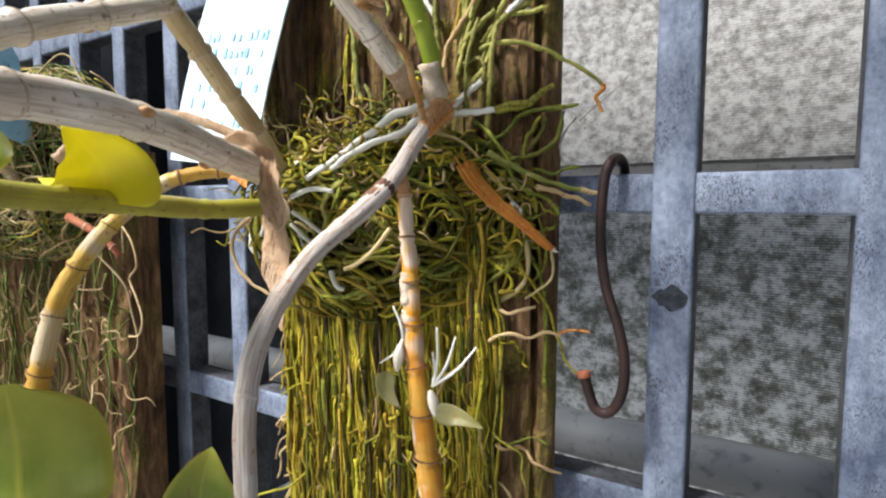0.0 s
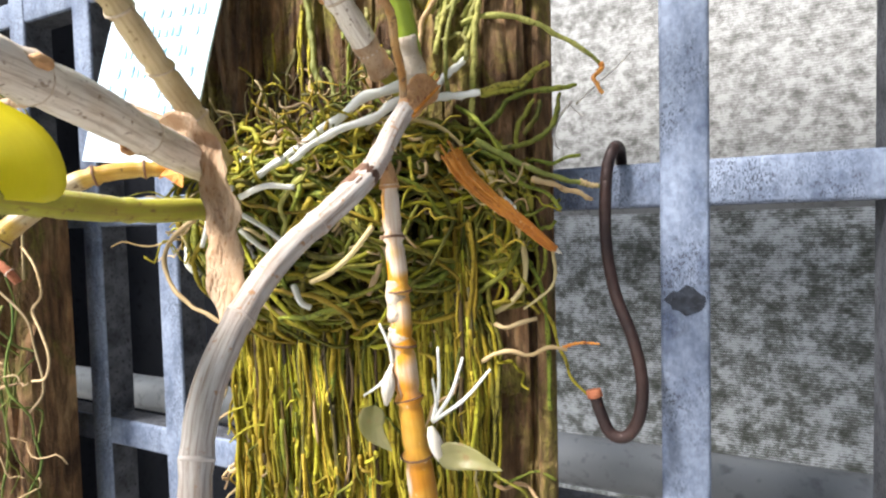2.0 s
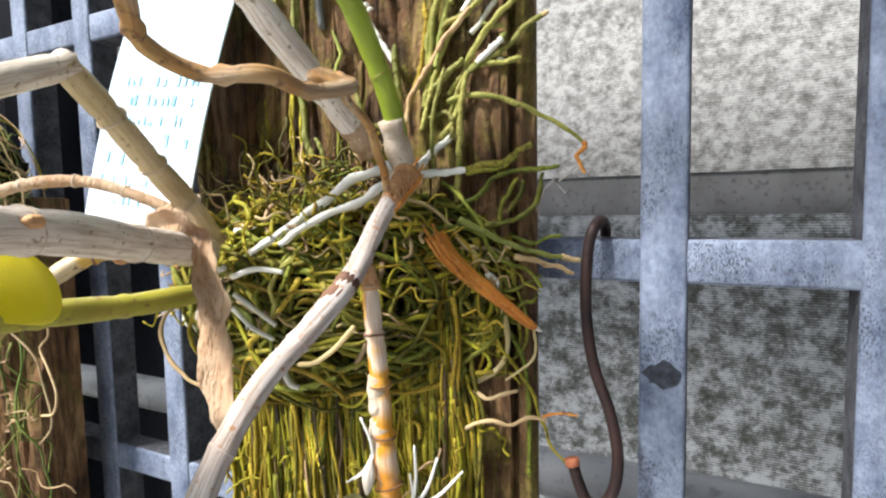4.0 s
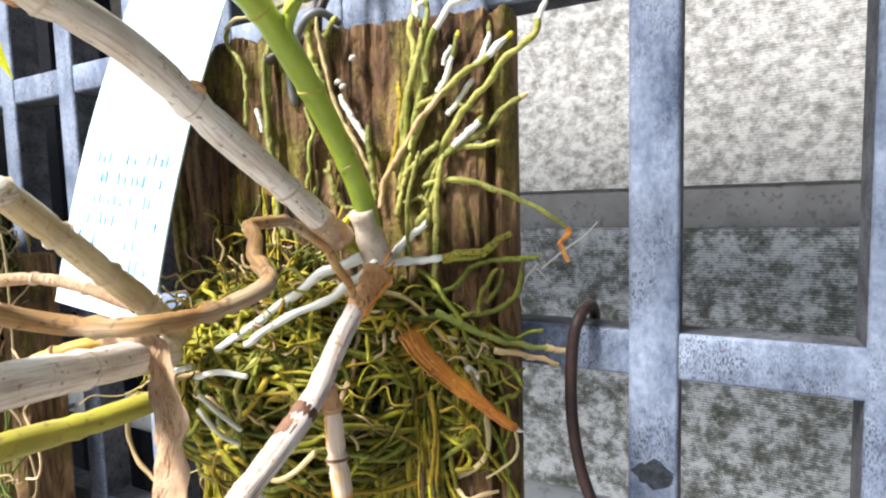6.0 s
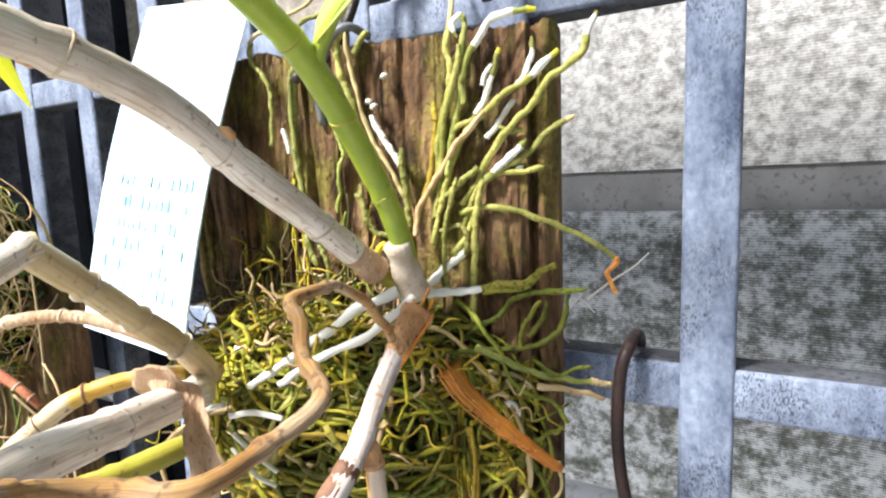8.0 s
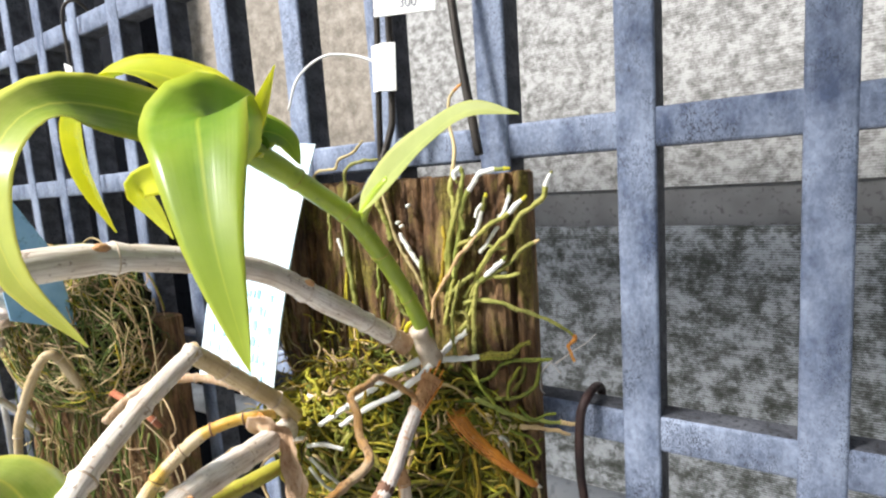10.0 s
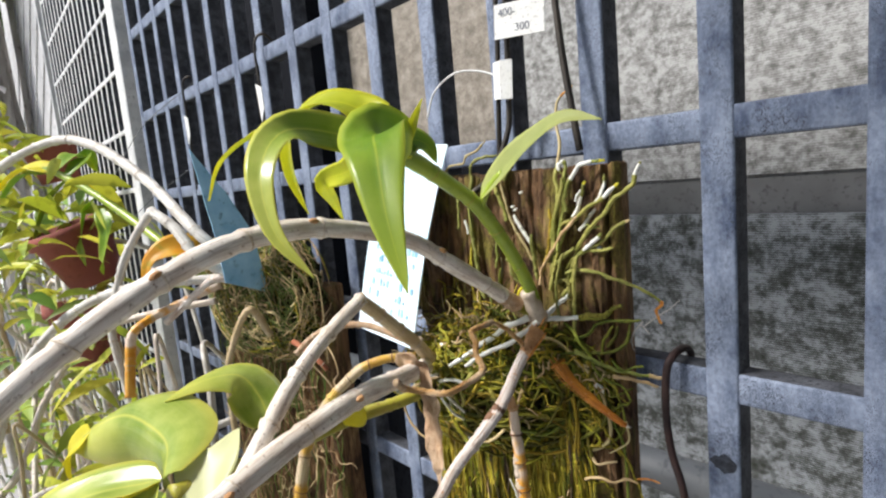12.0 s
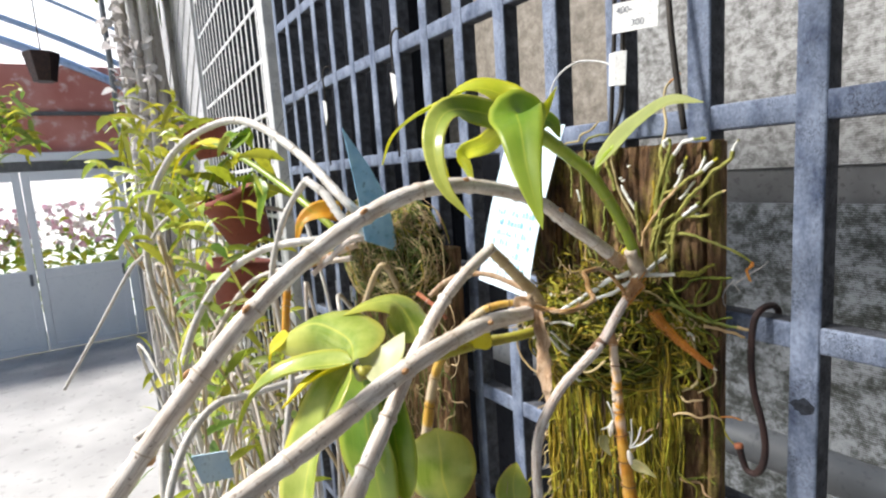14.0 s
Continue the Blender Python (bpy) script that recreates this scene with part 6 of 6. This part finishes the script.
for mid, w, m in (
    ([(-.78, -.19, 1.70), (-.80, -.16, 1.725), (-.82, -.14, 1.72), (-.83, -.13, 1.70)], .035, LEAF), ([(-.78, -.19, 1.70), (-.84, -.21, 1.712), (-.90, -.24, 1.69), (-.93, -.26, 1.64)], .03, LEAF_Y),
    ([(-.78, -.19, 1.70), (-.83, -.22, 1.70), (-.87, -.25, 1.66), (-.88, -.26, 1.61)], .03, LEAF), ([(-.76, -.18, 1.69), (-.80, -.20, 1.66), (-.83, -.22, 1.61), (-.84, -.22, 1.57)], .026, LEAF),
    ([(-.74, -.17, 1.68), (-.78, -.15, 1.69), (-.83, -.14, 1.69), (-.86, -.13, 1.67)], .03, LEAF_Y), ([(-.72, -.16, 1.66), (-.74, -.17, 1.64), (-.75, -.18, 1.60), (-.74, -.18, 1.57)], .022, LEAF),
    ([(-.70, -.16, 1.645), (-.68, -.16, 1.62), (-.68, -.17, 1.58), (-.69, -.17, 1.56)], .022, LEAF), ([(-.76, -.18, 1.69), (-.77, -.16, 1.71), (-.79, -.15, 1.72), (-.81, -.15, 1.71)], .03, LEAF),
):
    Q(leaf("leaf", mid, w, m, None, "", (.2, -.4, 1), .3))
Q(cane("fresh_stem", [(-.50, -.11, 1.56), (-.56, -.13, 1.60), (-.64, -.15, 1.64), (-.72, -.17, 1.675), (-.79, -.19, 1.702)], .0052, .0045, STEM_G, None, "green leafy stem", seed=80, gap=.04, swell=.06))

blue = thing("plant_tag", "faded blue plastic plant label stuck in the moss", "plant label", (-.45, -.06, 1.53))
bl = [Vector(p) for p in ((-.410, -.1355, 1.6933), (-.410, -.1063, 1.6491), (-.410, -.0850, 1.6074), (-.410, -.0773, 1.5440), (-.410, -.1195, 1.5622), (-.410, -.1230, 1.6075))]
nn = Vector((0.0006, 0, 0))
k6 = range(6)
under(obj("tag_sheet", [p + nn for p in bl] + [p - nn for p in bl], [tuple(k6), tuple(11 - k for k in k6)] + [(k, k + 6, (k + 1) % 6 + 6, (k + 1) % 6) for k in k6], TAGB, smooth=False), blue)
small = tagged(obj("plant_tag", [Vector(p) for p in ((-.50, -.325, 1.325), (-.50, -.285, 1.318), (-.495, -.282, 1.285), (-.495, -.318, 1.290), (-.503, -.325, 1.325), (-.503, -.285, 1.318), (-.498, -.282, 1.285), (-.498, -.318, 1.290))],
                   [(0, 1, 2, 3), (7, 6, 5, 4), (0, 4, 5, 1), (1, 5, 6, 2), (2, 6, 7, 3), (3, 7, 4, 0)], TAGS, smooth=False), "small pale blue plastic plant label", "plant label")


# ---- hooks along the grille, with wires and paper scraps ----
def wire_hook(x, z, drop):
    h = thing("wire_hook", "thin wire hook on the grille with a paper scrap", "hook", (x, -.006, z), "hooks on the grille")
    under(tube("wire", [(x + .004, .014, z - .012), (x + .002, .010, z + .002), (x, .0, z + .012), (x - .006, -.008, z + .008), (x - .010, -.010, z - .010), (x - .008, -.010, z - .05), (x - .006, -.012, z - drop)], .0016, WIRE, n=40), h)
    v = [(x - .012, -.0135, z - .045), (x + .0, -.0125, z - .05), (x + .002, -.013, z - .075), (x - .006, -.014, z - .09)]
    under(obj("paper_scrap", [Vector(p) for p in v] + [Vector(p) + Vector((0, .0008, 0)) for p in v], [(0, 1, 2, 3), (7, 6, 5, 4), (0, 4, 5, 1), (1, 5, 6, 2), (2, 6, 7, 3), (3, 7, 4, 0)], PAPER, smooth=False), h)


wire_hook(-.50, 1.822, .16)
wire_hook(-.76, 1.822, .16)

# ---- pots, leaves and canes farther off ----
def clay_pot(name, at, r, h, tilt, label):
    p = thing(name, label, "flower pot", at)
    prof = [(0.0, 0.0), (0.66, 0.0), (0.90, 0.78), (1.02, 0.80), (1.05, 1.0), (0.95, 1.0), (0.88, 0.86), (0.0, 0.84)]
    verts, faces, n = [], [], 28
    m = Matrix.Translation(at) @ Matrix.Rotation(radians(tilt), 4, "X")
    for a, b in prof:
        for i in range(n):
            t = 2 * math.pi * i / n
            verts.append(m @ Vector((a * r * math.cos(t), a * r * math.sin(t), b * h)))
    for j in range(len(prof) - 1):
        for i in range(n):
            a, b = j * n + i, j * n + (i + 1) % n
            faces.append((a, b, b + n, a + n))
    under(obj("pot_body", verts, faces, CLAY), p)
    under(tube("pot_wire", [(at[0], at[1], at[2] + h * .8), (at[0] + .01, at[1] * .5, at[2] + h + .12), (at[0] + .02, .012, at[2] + h + .2)], .0006, PIPE, n=16), p)
    return p


clay_pot("clay_pot", (-.80, -.158, 1.543), .054, .088, 18, "red-brown clay pot hanging among the canes")
clay_pot("clay_pot", (-1.35, -.10, 1.715), .058, .09, 10, "dark red clay pot hung by a wire")
clay_pot("clay_pot", (-.86, -.180, 1.413), .056, .09, -8, "red-brown clay pot with dead canes")


def leaf_cloud(rs, count, centre, spread, size, mats, parent, long=2.6, aim=(0, 0, 0.3), single=False):
    """Loose strap leaves round a place, gathered by colour."""
    bags = [([], []) for _ in mats]
    for i in range(count):
        c = Vector([centre[k] + max(-1.7, min(1.7, rs.gauss(0, 1))) * spread[k] for k in range(3)])
        d = Vector((rs.gauss(aim[0], 1), rs.gauss(aim[1], 1), rs.gauss(aim[2], 0.7))).normalized()
        ln = size * rs.uniform(0.6, 1.3)
        w = ln / long / 2
        side = d.cross(Vector((rs.gauss(0, 1), rs.gauss(0, 1), 1))).normalized()
        nor = side.cross(d)
        vs, fs = bags[rs.randrange(len(mats))]
        b = len(vs)
        for t, k, sag in ((0, .15, 0), (.25, .9, .02), (.55, 1, -.05), (.8, .6, -.16), (1, .03, -.30)):
            p = c + d * (ln * t) + Vector((0, 0, ln * sag))
            vs += [p + side * (w * k) + nor * (w * k * .3), p, p - side * (w * k) + nor * (w * k * .3)]
        for j in range(4):
            q = b + j * 3
            fs += [(q, q + 1, q + 4, q + 3), (q + 1, q + 2, q + 5, q + 4)]
        if single:
            under(obj("leaf", vs, fs, mats[i % len(mats)]), parent)
            vs.clear()
            fs.clear()
    for (vs, fs), m in zip(bags, mats):
        if vs:
            o = under(obj("foliage", vs, fs, m), parent)
            o["kind"] = "stuff"


def cane_thicket(rs, count, lo, hi, parent, mats, r=(.0022, .0045)):
    for i in range(count):
        a = Vector([rs.uniform(lo[k], hi[k]) for k in range(3)])
        a.z = rs.uniform(lo[2], lo[2] + 0.25)
        top = Vector((a.x + rs.gauss(0, .12), max(-.34, a.y + rs.gauss(-.02, .06)), rs.uniform(hi[2] - .35, hi[2])))
        end = top + Vector((rs.gauss(0, .1), rs.gauss(-.02, .05), -rs.uniform(.05, .3)))
        end.y = max(-.30, end.y)
        bow = Vector((rs.gauss(0, .06), rs.gauss(.02, .03), 0))
        path = spline([a, a.lerp(top, .35) + bow * .7, a.lerp(top, .7) + bow, top, top.lerp(end, .4) + Vector((0, 0, .02)), end], 30)
        rad, ph = rs.uniform(*r), rs.uniform(0, 6)
        ob = obj("cane", *sweep(path, lambda t: rad * (1 - .25 * t) * (1 + .10 * math.sin(40 * t + ph) ** 6), 7), rs.choice(mats))
        round_uv(ob, 7, [.03 * k + ph for k in range(30)])
        under(ob, parent)


rs = random.Random(23)
bush = thing("orchid_clump", "clump of orchids with bare grey canes and light green leaves", "orchid", (-.95, -.2, 1.3))
cane_thicket(rs, 44, (-1.15, -.28, .75), (-.62, -.05, 1.56), bush, (CANE_P, CANE, CANE_Y))
leaf_cloud(rs, 170, (-.92, -.20, 1.36), (.16, .07, .16), .062, (LEAF_F, LEAF_F, FOLI), bush, 5.2, single=True)
leaf_cloud(rs, 60, (-.80, -.22, 1.60), (.10, .05, .05), .065, (LEAF_F, LEAF_F), bush, 5.0, single=True)
leaf_cloud(rs, 60, (-.62, -.25, 1.40), (.06, .04, .08), .055, (LEAF_F, FOLI), bush, 5.0, single=True)
leaf_cloud(rs, 70, (-1.05, -.26, 1.02), (.16, .06, .16), .06, (LEAF_F, FOLI), bush, 5.0, single=True)
young = thing("leafy_plant", "leafy plant with bright yellow-green young leaves", "plant", (-1.3, -.22, 1.4))
leaf_cloud(rs, 80, (-1.32, -.25, 1.76), (.08, .06, .055), .085, (LEAF_F, LEAF_F, LEAF_F), young, 5.8, (.2, -.2, .5), single=True)
leaf_cloud(rs, 90, (-1.40, -.24, 1.60), (.10, .06, .08), .085, (LEAF_F, LEAF_F, FOLI), young, 5.6, single=True)
cane_thicket(rs, 14, (-1.5, -.26, .2), (-1.2, -.12, 1.70), young, (CANE_P, CANE))
leaf_cloud(rs, 170, (-1.65, -.12, 1.15), (.22, .07, .30), .08, (LEAF_F, FOLI, FOLI), young)
cane_thicket(rs, 26, (-2.0, -.20, .0), (-1.4, .0, 1.4), young, (CANE_P, BARK))
vine = thing("vine_trunk", "pale blossoming climber with hanging grey stems", "climber", (-2.6, -.1, 0))
for i in range(16):
    x, y = -2.62 + rs.gauss(0, .06), -.085 + rs.gauss(0, .045)
    under(tube("vine_stem", [(x, y, 0), (x + rs.gauss(0, .03), y + rs.gauss(0, .03), 1.2), (x + rs.gauss(0, .03), y + rs.gauss(0, .02), 2.2), (x + rs.gauss(0, .05), y, 3.2)], rs.uniform(.008, .022), BARK, n=20), vine)
leaf_cloud(rs, 260, (-2.58, -.15, 2.15), (.06, .05, .28), .05, (PETAL, PETAL, BARK), vine, 1.6)
leaf_cloud(rs, 120, (-2.55, -.10, 2.62), (.12, .12, .10), .09, (LEAF_F, FOLI), vine)
def screen_panel(x0, x1, y0, y1, z1, label):
    """A sheet held between two edge strips, stiffened by slanting ribs pressed into it."""
    holder = new("screen_panel")
    tagged(holder, label, "panel")
    part("sheet", box(x0 + .012, x1 - .012, y0, y1, 0.0, z1 - .02, .002), SHEET, holder)
    for a, b in ((x0, x0 + .012), (x1 - .012, x1)):
        part("edge_strip", box(a, b, y0 - .004, y1 + .002, 0.0, z1 - .02, .002), GALV_FAR, holder)
    part("top_strip", box(x0, x1, y0 - .004, y1 + .002, z1 - .02, z1, .002), GALV_FAR, holder)
    wide = x1 - x0 - .03
    for k in range(16):
        z = 0.10 + k * 0.13
        bm = box(x0 + .015, x1 - .015, y0 - .005, y0 + .001, z - .006, z + .006, .002)
        for v in bm.verts:
            v.co.z += (v.co.x - x0) / wide * 0.62
        part("rib", bm, SHEET, holder)


screen_panel(-3.02, -2.085, .024, .044, 2.9, "dull grey screen panel with slanting pressed ribs")
tagged(tube("support_pole", [(-3.2, -.202, 0), (-3.2, -.202, 3.3)], .014, PIPE, n=4, sides=14), "thin grey support pole on the floor", "pole")
pole_arm = tube("pole_arm", [(-3.2, -.202, 3.25), (-3.5, -.50, 3.25), (-3.05, -.68, 3.25)], .012, PIPE, n=30, sides=10)
pole_arm.parent = bpy.data.objects["support_pole"]
basket = thing("hanging_basket", "dark slatted hanging basket under the roof", "basket", (-3.5, -.50, 2.26))
bm = bmesh.new()
bmesh.ops.create_cone(bm, cap_ends=True, segments=6, radius1=.055, radius2=.085, depth=.15, matrix=Matrix.Translation((-3.5, -.50, 2.335)))
under(part("basket_body", bm, RUST), basket)
under(tube("basket_wire", [(-3.5, -.50, 2.40), (-3.5, -.50, 3.25)], .003, WIRE, n=4), basket)
fern = thing("fern", "green fern hanging at the far side", "fern", (-3.0, -.66, 1.9))
leaf_cloud(rs, 130, (-3.05, -.68, 2.0), (.10, .06, .09), .11, (FOLI, LEAF_F), fern, 4)
under(tube("fern_wire", [(-3.05, -.68, 1.95), (-3.05, -.68, 3.25)], .003, WIRE, n=4), fern)

# ---- the far end of the greenhouse ----
X = -6.95
tagged(part("wall_west", box(X - .12, X - .02, -9, .75, 2.12, 3.02), REDWALL), "faded red wall above the doors", "wall", kind="structure")
tagged(part("trim", box(X - .02, X + .03, -9, .75, 2.50, 2.54, .004), DARKBAND), "dark seam along the red wall", "trim", kind="structure")
tagged(part("trim", box(X - .06, X + .06, -9, .75, 2.03, 2.12, .006), WHITE), "pale beam over the doors", "beam", kind="structure")
tagged(part("trim", box(X - .05, X + .04, -9, .75, 1.93, 2.03, .006), DARKBAND), "dark sliding-door track over the doors", "track", kind="structure")


def glazed_door(name, y0, y1, label):
    d = tagged(part(name, box(X - .02, X + .02, y0 + .05, y1 - .05, .06, .80, .006), WHITE), label, "door", "sliding doors", "structure")
    for nm, b in (("stile", (y0, y0 + .07, .02, 1.93)), ("stile", (y1 - .07, y1, .02, 1.93)), ("rail", (y0 + .07, y1 - .07, .80, .90)), ("rail", (y0 + .07, y1 - .07, 1.83, 1.93)), ("rail", (y0 + .07, y1 - .07, .02, .09))):
        part(nm, box(X - .03, X + .03, *b, .005), WHITE, d)
    g = part("pane", box(X - .004, X + .004, y0 + .07, y1 - .07, .90, 1.83), GLASS, d)
    g.visible_shadow = False
    part("handle", box(X + .03, X + .06, y1 - .055, y1 - .03, .74, .86, .004), PIPE, d)


for i, y in enumerate((.72 - .84, .72 - 1.68, .72 - 2.52, .72 - 3.36)):
    glazed_door("door_%d" % (i + 1), y + .005, y + .835, "white-painted sliding door with a large pane")
roof = thing("greenhouse_roof", "arched greenhouse roof with pale blue hoops", "roof", (X, -3.5, 3.0))
for k, (dr, m, r) in enumerate(((0, BLUE, .045), (.16, BLUE, .03), (.42, BLUE, .018), (.75, PIPE, .012), (1.1, PIPE, .012))):
    R = 7.85 + dr
    pts = [(X + .02 + .25 * k, -3.5 + R * math.sin(a), -4.17 + R * math.cos(a)) for a in [(-0.6 + 1.2 * i / 24) for i in range(25)]]
    under(tube("roof_hoop", pts, r, m, None, n=60, sides=8), roof)
# upright glowing backdrop, added to brighten the view past the doors
film = part("roof_film", box(X - 1.2, X - 1.18, -14, 4, 0.0, 4.9), GLOW_FILM, None, "white backdrop sheet that glows in place of bright sky")
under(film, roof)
garden = thing("garden_bed", "pink and yellow-green flower bed seen through the doors", "flower bed", (X - .8, -1, 0))
leaf_cloud(rs, 620, (X - .72, -1.0, .88), (.14, .9, .28), .16, (FOLI, LEAF_F, LEAF_F), garden)
leaf_cloud(rs, 420, (X - .60, -1.0, 1.32), (.10, .8, .13), .10, (PINK, PETAL), garden, 1.3)
